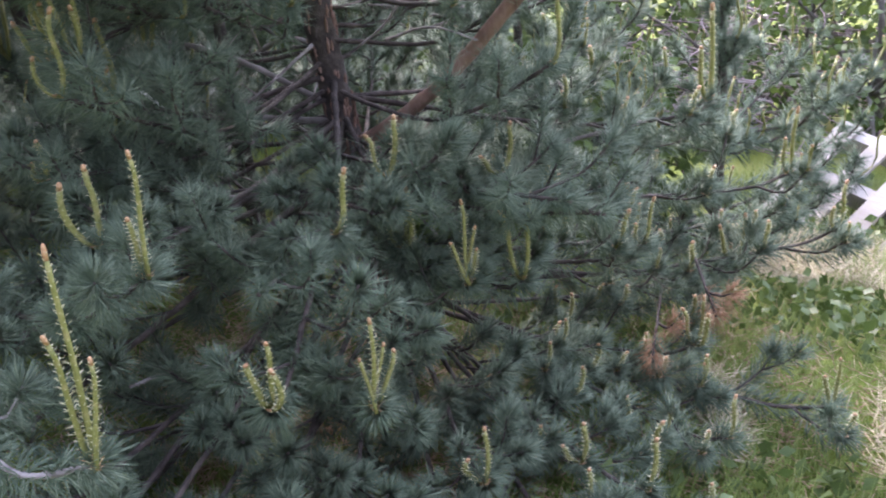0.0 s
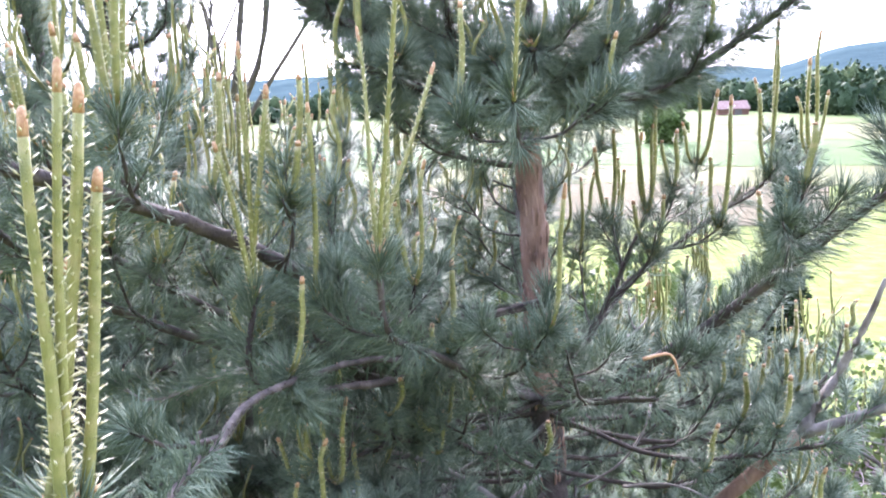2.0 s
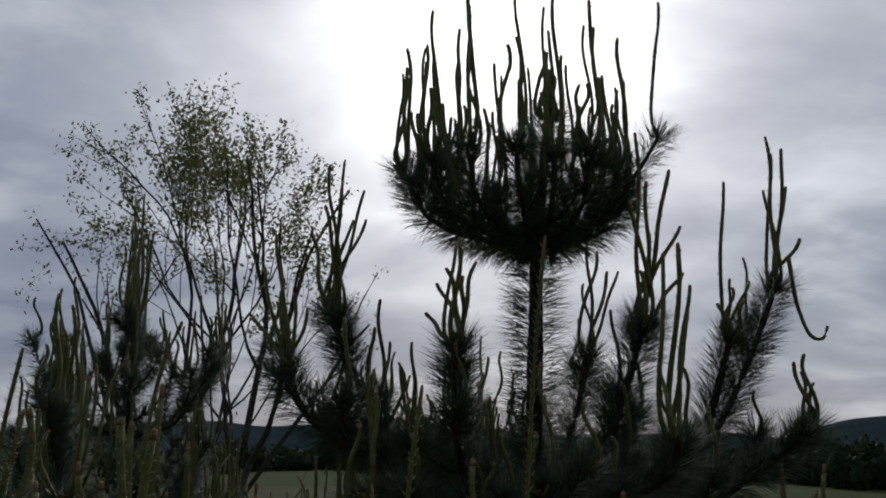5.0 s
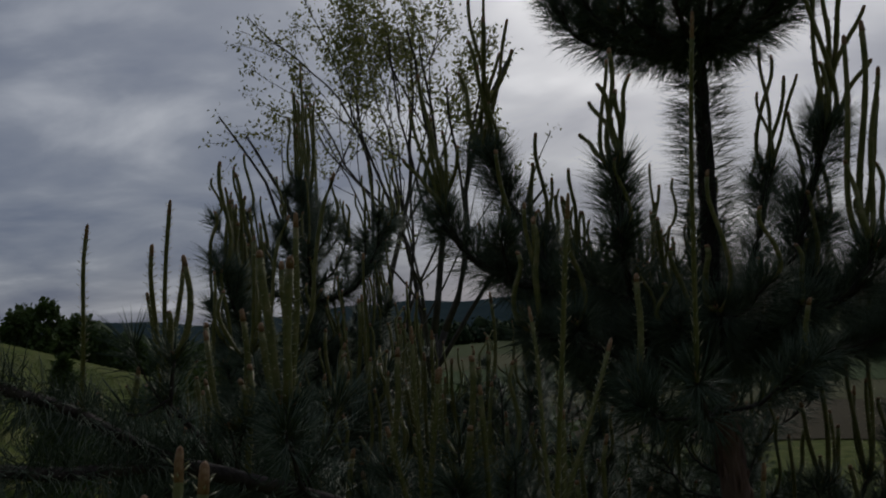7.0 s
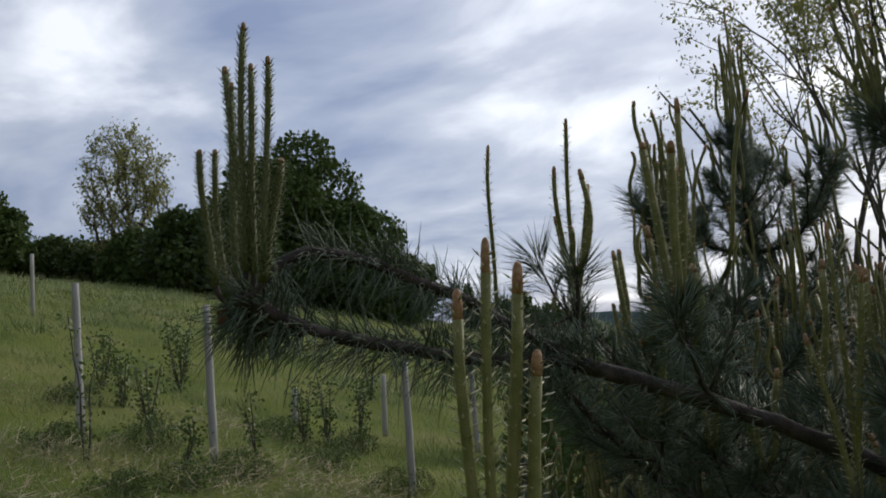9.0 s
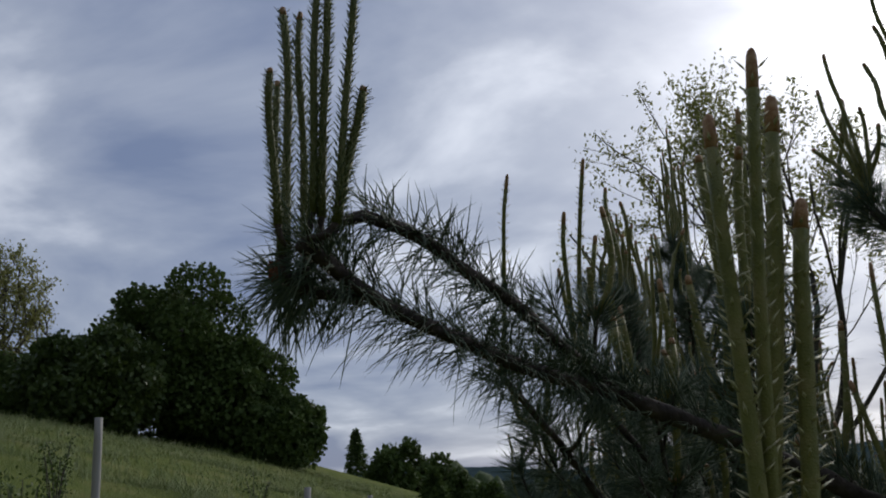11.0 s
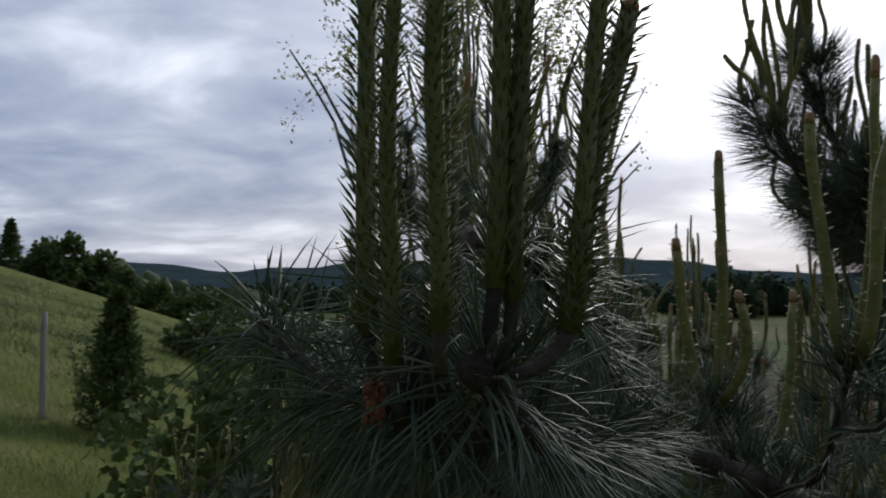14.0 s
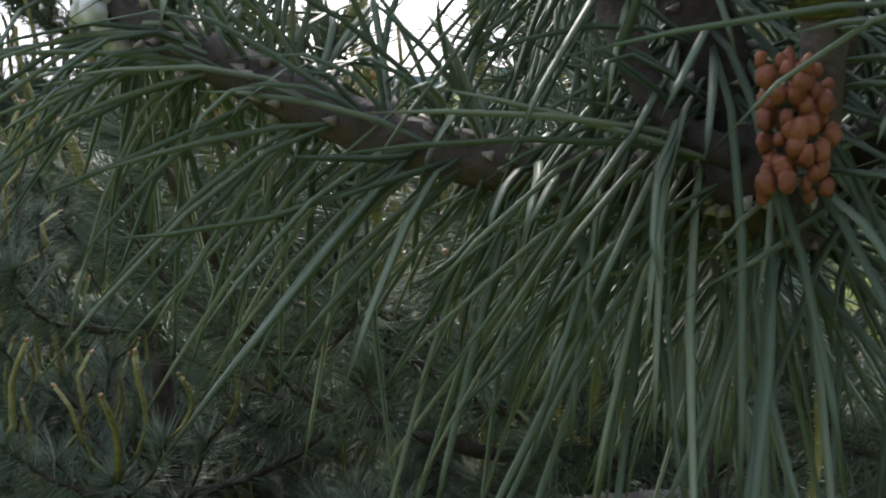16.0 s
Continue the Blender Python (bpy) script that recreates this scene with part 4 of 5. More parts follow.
# ---- broad-leaved trees ----
def leaves(pile, at, rng, size, mat=0, up=0.4, narrow=0.5):
    """Leaf blades, each two triangles folded along the rib."""
    n = len(at)
    w = unit(rng.normal(size=(n, 3)) + np.array([[0, 0, -0.2]]))
    a = unit(np.cross(w, rng.normal(size=(n, 3))))
    nn = np.cross(a, w)
    ln = (size * rng.uniform(0.6, 1.3, n))[:, None]
    v = np.stack([at, at + w * ln * 0.5 + a * ln * narrow * 0.5 + nn * ln * 0.08, at + w * ln, at + w * ln * 0.5 - a * ln * narrow * 0.5 + nn * ln * 0.08], 1)
    o = (np.arange(n) * 4)[:, None]
    pile.add(v, None, np.concatenate([o + np.array([[0, 1, 2]]), o + np.array([[0, 2, 3]])]), mat)


LEAF_LIGHT = material("young_leaf", [(0.15, 0.17, 0.045), (0.24, 0.25, 0.08), (0.33, 0.31, 0.13)], 2.0, 0.5, 0, island=0.6, translucent=0.5)
LEAF_DARK = material("dark_leaf", [(0.04, 0.068, 0.02), (0.086, 0.13, 0.036), (0.135, 0.185, 0.056)], 0.7, 0.65, 0, island=0.45, translucent=0.15, spec=0.15)
LEAF_MID = material("bush_leaf", [(0.04, 0.07, 0.015), (0.08, 0.12, 0.03), (0.13, 0.17, 0.05)], 1.0, 0.5, 0, island=0.5, translucent=0.25)
GREY_BARK = material("grey_bark", [(0.06, 0.052, 0.045), (0.13, 0.115, 0.1)], 12.0, 0.9, 0.7, 40.0)


def grow(wood, tips, p, d, length, r, depth, rng, up=0.25, fork=3, spread=0.55, dome=None):
    """A stem that forks again and again; where a dome (centre, radii) is given, twigs end at its rim."""
    k = 5
    pts = [p]
    for _ in range(k):
        d = unit(d + rng.normal(size=3) * 0.10 + np.array([0, 0, up * 0.12]))
        pts.append(pts[-1] + d * length / k)
        if dome is not None and np.linalg.norm((pts[-1] - dome[0]) / dome[1]) > 1 and pts[-1][2] > dome[0][2] - dome[1][2] * 0.6:
            depth = 0
            break
    pts = np.array(pts)
    tube(wood, pts, np.linspace(r, r * 0.62, len(pts)), 7 if depth > 2 else 5)
    if depth == 0:
        tips.extend(pts[min(2, len(pts) - 1):])
        return
    if depth == 1:
        tips.extend(pts[4:])
    for q in range(fork):
        s = pts[-1] if q == 0 else pts[int(rng.integers(2, k + 1))]
        side = unit(np.cross(d, rng.normal(size=3)))
        grow(wood, tips, s, unit(d + side * spread * (0.5 if q == 0 else 1.0) * rng.uniform(0.7, 1.3)), length * rng.uniform(0.6, 0.85), r * (0.62 if q == 0 else 0.45), depth - 1, rng, up, fork, spread, dome)


def airy_tree(x, y, stems, length, r, depth, seed, size, per, label, leaf, fork=3, spread=0.5, lean=0.28, name="robinia_tree", dome=None):
    z = float(height(x, y)) - 0.05
    rng = np.random.default_rng(seed)
    wood, green, tips = Pile(), Pile(), []
    for q in range(stems):
        az = q * 6.28 / stems + rng.random()
        grow(wood, tips, np.array([x, y, z]) + np.array([math.cos(az), math.sin(az), 0]) * 0.08, unit(np.array([math.cos(az) * lean, math.sin(az) * lean, 1.0])), length, r, depth, rng, 0.3, fork, spread, dome)
    tips = np.array(tips)
    per_ = max(per, 1)
    at = np.repeat(tips if per else tips[::9], per_, 0) + rng.normal(size=(len(tips if per else tips[::9]) * per_, 3)) * size * 1.0
    leaves(green, at, rng, size)
    ob = new(name)
    ob.location = (x, y, z)
    tagged(ob, label, "tree")
    part("trunk", wood, GREY_BARK, ob, "", (x, y, z))
    part("crown", green, leaf, ob, "", (x, y, z))
    return ob



def crown_tree(name, label, base, centre, radii_, count, seed, r0, leaf, size, per, cluster, thin=0.42, stems=1):
    """Twigs grow from the stem towards points spread through a crown; each twig ends in a spray of leaves."""
    rng = np.random.default_rng(seed)
    base = np.array([base[0], base[1], float(height(base[0], base[1])) - 0.05])
    centre, radii_ = np.array(centre), np.array(radii_)
    d = unit(rng.normal(size=(count, 3)))
    goal = centre + d * radii_ * (rng.random((count, 1)) ** 0.34) * (1 + 0.07 * np.sin(d[:, :1] * 7 + 2 * d[:, 2:] * 5))
    goal = goal[np.argsort(np.linalg.norm(goal - base, axis=1))]
    nodes, up, lines = [base], [-1], []
    fork = base * 0.55 + (centre - np.array([0, 0, radii_[2]])) * 0.45
    for q in range(stems):
        tip = centre + np.array([math.cos(q * 2.4), math.sin(q * 2.4), 0]) * radii_ * (0.25 + 0.07 * q if stems > 1 else 0.0) + np.array([0, 0, radii_[2] * (0.75 - 0.12 * q)])
        last = 0
        line = curve([base, fork + (tip - fork) * 0.15, tip], 0.25, 0.006, rng)
        ids = [0]
        for p in line[1:]:
            nodes.append(p)
            up.append(last)
            last = len(nodes) - 1
            ids.append(last)
        lines.append(ids)
    ends = []
    for g in goal:
        P = np.array(nodes)
        v = g - P
        dist = np.linalg.norm(v, axis=1)
        cost = dist + 3.0 * np.maximum(0, 0.72 * dist - v[:, 2])
        last = int(np.argmin(cost))
        a = P[last]
        k = max(2, int(dist[last] / 0.16))
        sag = np.array([0, 0, -0.05 * dist[last]])
        ids = [last]
        for f in np.arange(1, k + 1) / k:
            nodes.append(a + (g - a) * f + sag * f * (1 - f) * 2 + rng.normal(size=3) * 0.006 * (f < 1))
            up.append(last)
            last = len(nodes) - 1
            ids.append(last)
        lines.append(ids)
        ends.append(last)
    P = np.array(nodes)
    load = np.zeros(len(P))
    load[ends] = 1
    for q in range(len(P) - 1, 0, -1):
        load[up[q]] += load[q]
    rad = r0 * (np.maximum(load, 1) / load[0]) ** thin
    wood, green = Pile(), Pile()
    for ids in lines:
        r = rad[ids].copy()
        r[0] = min(r[0], r[1] * 1.15)
        tube(wood, P[ids], r, 6 if r[1] > r0 * 0.3 else 4)
    at = P[ends]
    back = P[[up[e] for e in ends]]
    f = rng.random((len(at) * per, 1)) ** 1.3
    spray = np.repeat(at, per, 0) * (1 - f) + np.repeat(back, per, 0) * f + rng.normal(size=(len(at) * per, 3)) * cluster
    leaves(green, spray, rng, size, narrow=0.55)
    ob = new(name)
    ob.location = base
    tagged(ob, label, "tree")
    part("trunk", wood, GREY_BARK, ob, "", base)
    part("crown", green, leaf, ob, "", base)
    return ob


airy_tree(-2.45, 9.8, 4, 2.5, 0.06, 5, 23, 0.05, 9, "slender many-stemmed robinia with sparse young leaves", LEAF_LIGHT, 3, 0.5, 0.12,
          dome=(np.array([-2.5, 9.8, 3.55]), np.array([1.85, 1.65, 2.2])))


def full_tree(x, y, h, w, seed, label="dense rounded dark green tree", leaf=None, count=24000, size=0.19, low=0.02, name="broadleaf_tree", lumps=16, narrow=0.8):
    """A broad crown of many leaf sprays on a lumpy outline, over a trunk with limbs."""
    leaf = leaf or LEAF_DARK
    z = float(height(x, y)) - 0.1
    rng = np.random.default_rng(seed)
    wood, green = Pile(), Pile()
    tube(wood, curve([(x, y, z), (x + 0.1, y, z + h * 0.3), (x, y, z + h * 0.7)], 0.4), np.linspace(0.035 * h, 0.01 * h, len(curve([(x, y, z), (x + 0.1, y, z + h * 0.3), (x, y, z + h * 0.7)], 0.4))), 9)
    cen = []
    for q in range(lumps):
        f = (q + 0.5) / lumps
        az = q * 2.4
        rad = w * 0.5 * math.sin(math.acos(1 - 2 * min(0.97, f * 0.85 + 0.1))) * 0.72
        c = np.array([x + math.cos(az) * rad, y + math.sin(az) * rad, z + h * (0.88 - (0.80 - low) * f)])
        cen.append((c, w * rng.uniform(0.16, 0.25)))
        tube(wood, curve([(x, y, z + h * 0.3), (np.array([x, y, z + h * 0.4]) + c) / 2, c], 0.5), 0.008 * h, 5)
    cen.append((np.array([x, y, z + h * 0.55]), w * 0.33))
    per = count // len(cen)
    for c, r in cen:
        d = unit(rng.normal(size=(per, 3)))
        at = c + d * (r * rng.uniform(0.65, 1.08, (per, 1))) * np.array([1, 1, 0.85])
        leaves(green, at, rng, size, narrow=narrow)
    ob = new(name)
    ob.location = (x, y, z)
    tagged(ob, label, "tree")
    part("trunk", wood, GREY_BARK, ob, "", (x, y, z))
    part("crown", green, leaf, ob, "", (x, y, z))
    return ob


def polar(az, d):
    return -math.sin(radians(az)) * d, math.cos(radians(az)) * d


for az, d, h, w, seed in ((46.3, 38, 6.6, 5.6, 1), (50.6, 35, 3.3, 4.6, 2), (43.2, 38, 4.2, 4.8, 3), (40.6, 37, 2.3, 3.8, 4), (53.5, 42, 2.4, 4.6, 5), (56.5, 47, 2.0, 5.0, 6),
                         (60, 48, 2.2, 5.0, 7), (63.5, 46, 4.2, 5.0, 8), (67.5, 45, 5.0, 6.0, 9)):
    full_tree(*polar(az, d), h, w, 400 + seed, leaf=LEAF_MID if seed in (2, 6) else None)
x, y = polar(55.2, 43)
z = float(height(x, y))
crown_tree("lone_tree", "lone airy tree with thin light foliage", (x, y), (x, y, z + 4.2), (2.05, 2.05, 3.2), 460, 12, 0.16, LEAF_LIGHT, 0.15, 20, 0.16)
for az, d, h, w, seed in ((33.4, 58, 3.2, 3.6, 1), (31.6, 60, 3.0, 3.2, 2), (30.4, 62, 2.6, 3.0, 3), (28.6, 60, 2.0, 3.0, 4), (26, 55, 1.8, 4.0, 5), (23, 52, 1.6, 4.0, 6)):
    full_tree(*polar(az, d), h, w, 430 + seed, "rounded bush tree on the meadow's edge", count=2600, size=0.3, lumps=8)


def conifer(x, y, h, w, seed, label, leaf=None, count=5000, size=0.12, name="conifer"):
    leaf = leaf or LEAF_DARK
    z = float(height(x, y)) - 0.05
    rng = np.random.default_rng(seed)
    wood, green = Pile(), Pile()
    tube(wood, curve([(x, y, z), (x, y, z + h * 0.5), (x, y, z + h * 0.97)], 0.2), np.linspace(0.03 * h, 0.004 * h, len(curve([(x, y, z), (x, y, z + h * 0.5), (x, y, z + h * 0.97)], 0.2))), 8)
    f = rng.random(count) ** 0.7
    az = rng.random(count) * 6.28
    tier = 0.75 + 0.25 * np.sin(f * 38 + np.sin(az * 3) * 1.5)
    rad = w * 0.5 * (1.02 - f) ** 0.8 * np.minimum(1, 0.6 + f * 4) * tier * np.sqrt(rng.uniform(0.35, 1, count))
    at = np.stack([x + np.cos(az) * rad, y + np.sin(az) * rad, z + 0.03 * h + f * h * 0.97], 1)
    leaves(green, at, rng, size, narrow=0.35)
    ob = new(name)
    ob.location = (x, y, z)
    tagged(ob, label, "tree")
    part("trunk", wood, GREY_BARK, ob, "", (x, y, z))
    part("crown", green, leaf, ob, "", (x, y, z))
    return ob


for q, (az, d, h) in enumerate(((8, 24, 1.6), (11, 26, 1.9), (14, 22, 1.4), (17, 27, 2.0), (20, 23, 1.5), (23, 26, 1.7), (26, 24, 1.3), (-4, 22, 1.5), (1, 25, 1.6), (5, 20, 1.3))):
    full_tree(*polar(az, d), h, h * 1.5, 900 + q, "leafy light green bush below the pines", LEAF_MID, 2200, 0.14, 0.02, "bush", 9)
for q, (x, y, h) in enumerate(((0.75, 3.5, 0.9), (1.3, 4.0, 0.8), (3.5, 5.0, 1.6), (4.2, 5.4, 1.8), (3.2, 6.2, 1.5), (-0.4, 5.6, 1.0), (0.4, 5.4, 1.0), (-2.6, 4.6, 1.1), (2.4, 6.5, 1.3))):
    full_tree(x, y, h, h * 1.3, 930 + q, "green leafy shrub behind the pine", LEAF_DARK if q in (0, 1, 7) else LEAF_MID, 2400, 0.06, 0.02, "shrub", 9)
for q, (x, y, h) in enumerate(((-1.7, 5.6, 1.8), (-0.9, 5.9, 1.8), (-2.7, 5.8, 1.7), (-0.1, 6.2, 1.9), (0.7, 6.0, 1.7))):
    full_tree(x, y, h, h * 1.1, 960 + q, "dark dense shrub among the pines", LEAF_DARK, 3600, 0.08, 0.02, "shrub", 10)
x, y = polar(35.7, 60)
conifer(x, y, 3.4, 2.4, 61, "small dark fir beside the bushes", count=3000, size=0.25)
x, y = polar(-20.1, 8.2)
THUJA = material("thuja_leaf", [(0.012, 0.024, 0.01), (0.025, 0.045, 0.016)], 3.0, 0.8, 0, island=0.4, spec=0.1)
conifer(x, y, 3.0, 0.6, 62, "dark conical thuja on the slope", THUJA, count=7000, size=0.08)
conifer(-5.39, 8.57, 1.35, 0.95, 63, "dark bushy young spruce on the slope", count=4000, size=0.09)
for q, (az, d, h) in enumerate(((-15.5, 30, 1.5), (-18.0, 32, 1.6), (-13.8, 34, 1.2))):
    x, y = polar(az, d)
    conifer(x, y, h, h * 0.7, 70 + q, "small dark conifer in the meadow", count=1200, size=0.14)
x, y = polar(-15.0, 190)
full_tree(x, y, 7.6, 8.4, 480, "round bush standing in the fields", count=4000, size=0.7, lumps=10)

# ---- valley: fields, barn, woods, hills ----
FIELD = {"straw": material("pale_field", [(0.078, 0.082, 0.028), (0.105, 0.105, 0.038)], 0.05, 0.9, 0.3, 2.0, spec=0.05),
         "green": material("green_field", [(0.038, 0.075, 0.015), (0.052, 0.09, 0.02)], 0.05, 0.9, 0.3, 2.0, spec=0.05),
         "soil": material("bare_soil_field", [(0.062, 0.05, 0.026), (0.084, 0.069, 0.037)], 0.05, 0.95, 0.5, 3.0, spec=0.05),
         "lime": material("young_crop_field", [(0.052, 0.08, 0.018), (0.07, 0.096, 0.024)], 0.05, 0.9, 0.3, 2.0, spec=0.05)}


def field(kind, d0, d1, az0, az1, label, lift):
    pile = Pile()
    n, m = 40, 6
    az = np.radians(np.linspace(az0, az1, n))[None, :]
    dd = np.linspace(d0, d1, m)[:, None] * (1 + 0.12 * (az - radians(-18))) + 1.5 * np.sin(az * 23)
    x, y = -np.sin(az) * dd, np.cos(az) * dd
    i, j = np.meshgrid(np.arange(m - 1), np.arange(n - 1), indexing="ij")
    pile.add(np.stack([x, y, height(x, y) + lift], -1), np.stack([i * n + j, i * n + j + 1, (i + 1) * n + j + 1, (i + 1) * n + j], -1).reshape(-1, 4))
    tagged(part("field", pile, FIELD[kind]), label, "field", kind="structure")


field("soil", 84, 116, -24, 6, "bare brown ploughed field", 0.12)
field("straw", 116.5, 142, -50, 6, "pale straw-coloured field strip", 0.15)
field("green", 143, 196, -50, 20, "green crop field strip", 0.18)
field("straw", 197, 266, -50, 20, "pale yellow-green field", 0.21)
field("lime", 268, 470, -50, 20, "light green field before the woods", 0.25)
field("lime", 70, 110, -60, -27, "light green field", 0.10)

BRICK = material("barn_wall", [(0.22, 0.11, 0.08), (0.3, 0.17, 0.12)], 0.6, 0.9, 0.3, 6.0)
ROOF = material("barn_roof", [(0.2, 0.12, 0.1), (0.29, 0.2, 0.17)], 0.8, 0.85, 0.3, 8.0)
bx, by = polar(-18.7, 350)
bz = float(height(bx, by))
barn = new("barn")
barn.location = (bx, by, bz)
barn.scale = (0.82, 0.82, 0.82)
tagged(barn, "low red-brown barn with a pitched roof", "barn")


def box(pile, c, s, mat=0):
    c, s = np.array(c), np.array(s) / 2
    v = np.array([[i, j, k] for i in (-1, 1) for j in (-1, 1) for k in (-1, 1)]) * s + c
    pile.add(v, [[0, 1, 3, 2], [4, 6, 7, 5], [0, 4, 5, 1], [2, 3, 7, 6], [0, 2, 6, 4], [1, 5, 7, 3]], None, mat)


pile = Pile()
box(pile, (0, 0, 1.5), (13, 8, 3.2))
part("wall", pile, BRICK, barn, smooth=False)
pile = Pile()
pile.add([(-7, -4.8, 2.9), (7, -4.8, 2.9), (7, 0, 6.2), (-7, 0, 6.2), (7, 4.8, 2.9), (-7, 4.8, 2.9), (-7, -4.8, 2.6), (7, -4.8, 2.6), (7, 4.8, 2.6), (-7, 4.8, 2.6)],
         [[0, 1, 2, 3], [3, 2, 4, 5], [6, 7, 1, 0], [8, 9, 5, 4], [9, 8, 7, 6]], [[0, 3, 5], [1, 4, 2]])
part("roof", pile, ROOF, barn, smooth=False)
pile = Pile()
box(pile, (2.0, -4.05, 1.3), (3, 0.12, 2.6))
part("door", pile, DEAD, barn, smooth=False)

# far woods at the valley's edge, one mass of crowns
WOODS = material("far_woods", [(0.02, 0.038, 0.02), (0.04, 0.066, 0.03), (0.085, 0.115, 0.045)], 0.03, 0.8, 0.9, 0.5, island=0.3, spec=0.1)
rng = np.random.default_rng(9)
cc, rr_ = [], []
for az in np.arange(-60, 40, 0.28):
    if -13 < az < -11.4:
        continue
    d = 380 + 60 * math.sin(az * 0.31) + 40 * rng.random()
    for q in range(2):
        x, y = polar(az + rng.normal() * 0.2, d + q * 22)
        h = (9 + 6 * rng.random() + 3 * math.sin(az * 0.7)) * (0.75 if az > 8 else 1.0)
        cc.append((x, y, -10 + h * 0.45))
        rr_.append((3.2 + 2 * rng.random(), 3.2 + 2 * rng.random(), h * 0.6))
woods = blob_pile(cc, np.array(rr_) * 0.8, rng, 0.2)
n = 110
d = unit(rng.normal(size=(len(cc) * n, 3)))
leaves(woods, np.repeat(cc, n, 0) + d * np.repeat(rr_, n, 0) * rng.uniform(0.6, 1.05, (len(d), 1)), rng, 1.9, narrow=0.8)
tagged(part("woods", woods, WOODS), "belt of mixed woods beyond the fields", "woods", kind="stuff")
cc, rr_ = [], []
for az in np.arange(4, 32, 0.5):
    d = 66 + 12 * rng.random()
    x, y = polar(az, d)
    h = 2.6 + 2.0 * rng.random()
    cc.append((x, y, float(height(x, y)) + h * 0.35))
    rr_.append((1.6, 1.6, h * 0.6))
tagged(part("hedge", blob_pile(cc, rr_, rng, 0.2), material("hedge_leaf", [(0.035, 0.06, 0.015), (0.075, 0.11, 0.03)], 1.5, 0.8, 1.0, 6.0)), "dense green hedge below the slope", "hedge", kind="stuff")

# backdrop forest; the blue of aerial haze is mixed into its base colour
HILL = material("haze_blue_hills", [(0.036, 0.058, 0.063), (0.054, 0.079, 0.082)], 0.012, 1.0, 0.4, 0.05, spec=0.0)
for k, (dist, base, lab) in enumerate(((1500, 0.55, "wooded hills on the horizon, tinted with haze blue"), (2600, 1.0, "far ridge on the horizon, tinted with haze blue"))):
    pile = Pile()
    n = 400
    az = np.linspace(-math.pi, math.pi, n)
    el = base + 0.3 * np.sin(az * 9 + k) + 0.22 * np.sin(az * 23 + 2 * k) + 0.07 * np.sin(az * 71) + (1.0 * np.exp(-((np.degrees(az) + 27) / 6) ** 2) if k == 0 else 0)
    top = 2 + dist * np.tan(np.radians(el))
    rows_ = []
    for f, g in ((0.75, 0.0), (0.85, 0.45), (0.93, 0.8), (1.0, 1.0), (1.1, 0.0)):
        rows_.append(np.stack([-np.sin(az) * dist * f, np.cos(az) * dist * f, -11 + (top + 11) * g], -1))
    v = np.stack(rows_)
    i, j = np.meshgrid(np.arange(4), np.arange(n - 1), indexing="ij")
    pile.add(v, np.stack([i * n + j, i * n + j + 1, (i + 1) * n + j + 1, (i + 1) * n + j], -1).reshape(-1, 4))
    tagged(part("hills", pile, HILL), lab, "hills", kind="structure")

# ---- the slope to the left: posts, saplings, grass ----
POST = material("weathered_post", [(0.3, 0.28, 0.25), (0.42, 0.4, 0.36), (0.55, 0.53, 0.49)], 9.0, 0.85, 0.6, 40.0, stretch=(1, 1, 0.15))


def post(x, y, h, lean=0.0, r=0.03):
    z = float(height(x, y)) - 0.05
    rng = np.random.default_rng(int(abs(x * 100)))
    pile = Pile()
    p = curve([(0, 0, 0), (lean * 0.5, 0, h / 2), (lean, 0, h)], 0.12, 0.001, rng)
    tube(pile, p, np.linspace(r, r * 0.85, len(p)), 10, 0, 0.03, rng)
    ob = part("fence_post", pile, POST)
    ob.location = (x, y, z)
    tagged(ob, "pale weathered wooden post in the grass", "post", "posts on the slope")


for az, d, h, ln in ((57.3, 7.64, 1.12, 0.02), (50.4, 7.13, 1.13, 0.02), (39.5, 7.44, 1.05, 0.02), (41.0, 9.9, 0.66, 0.05), (46.0, 9.5, 0.4, 0.02), (60.0, 14.5, 0.9, 0.05), (35.7, 10.1, 1.0, 0)):
    post(*polar(az, d), h, ln)


def sapling(x, y, h, seed, label="leafy young shrub in the grass", leaf=None, stems=4, size=0.036):
    z = float(height(x, y))
    rng = np.random.default_rng(seed)
    wood, green = Pile(), Pile()
    for q in range(stems):
        az = rng.random() * 6.28
        p = curve([(x, y, z - 0.03), (x + math.cos(az) * 0.06, y + math.sin(az) * 0.06, z + h * 0.5), (x + math.cos(az) * h * 0.18, y + math.sin(az) * h * 0.18, z + h * rng.uniform(0.7, 1.0))], 0.06, 0.004, rng)
        tube(wood, p, np.linspace(0.009, 0.003, len(p)), 5)
        k = rng.integers(1, len(p), 90)
        leaves(green, p[k] + rng.normal(size=(90, 3)) * np.array([0.045, 0.045, 0.04]), rng, size, narrow=0.6)
    ob = new("sapling")
    ob.location = (x, y, z)
    tagged(ob, label, "shrub", "saplings on the slope")
    part("stem", wood, GREY_BARK, ob, "", (x, y, z))
    part("foliage", green, leaf or LEAF_MID, ob, "", (x, y, z))


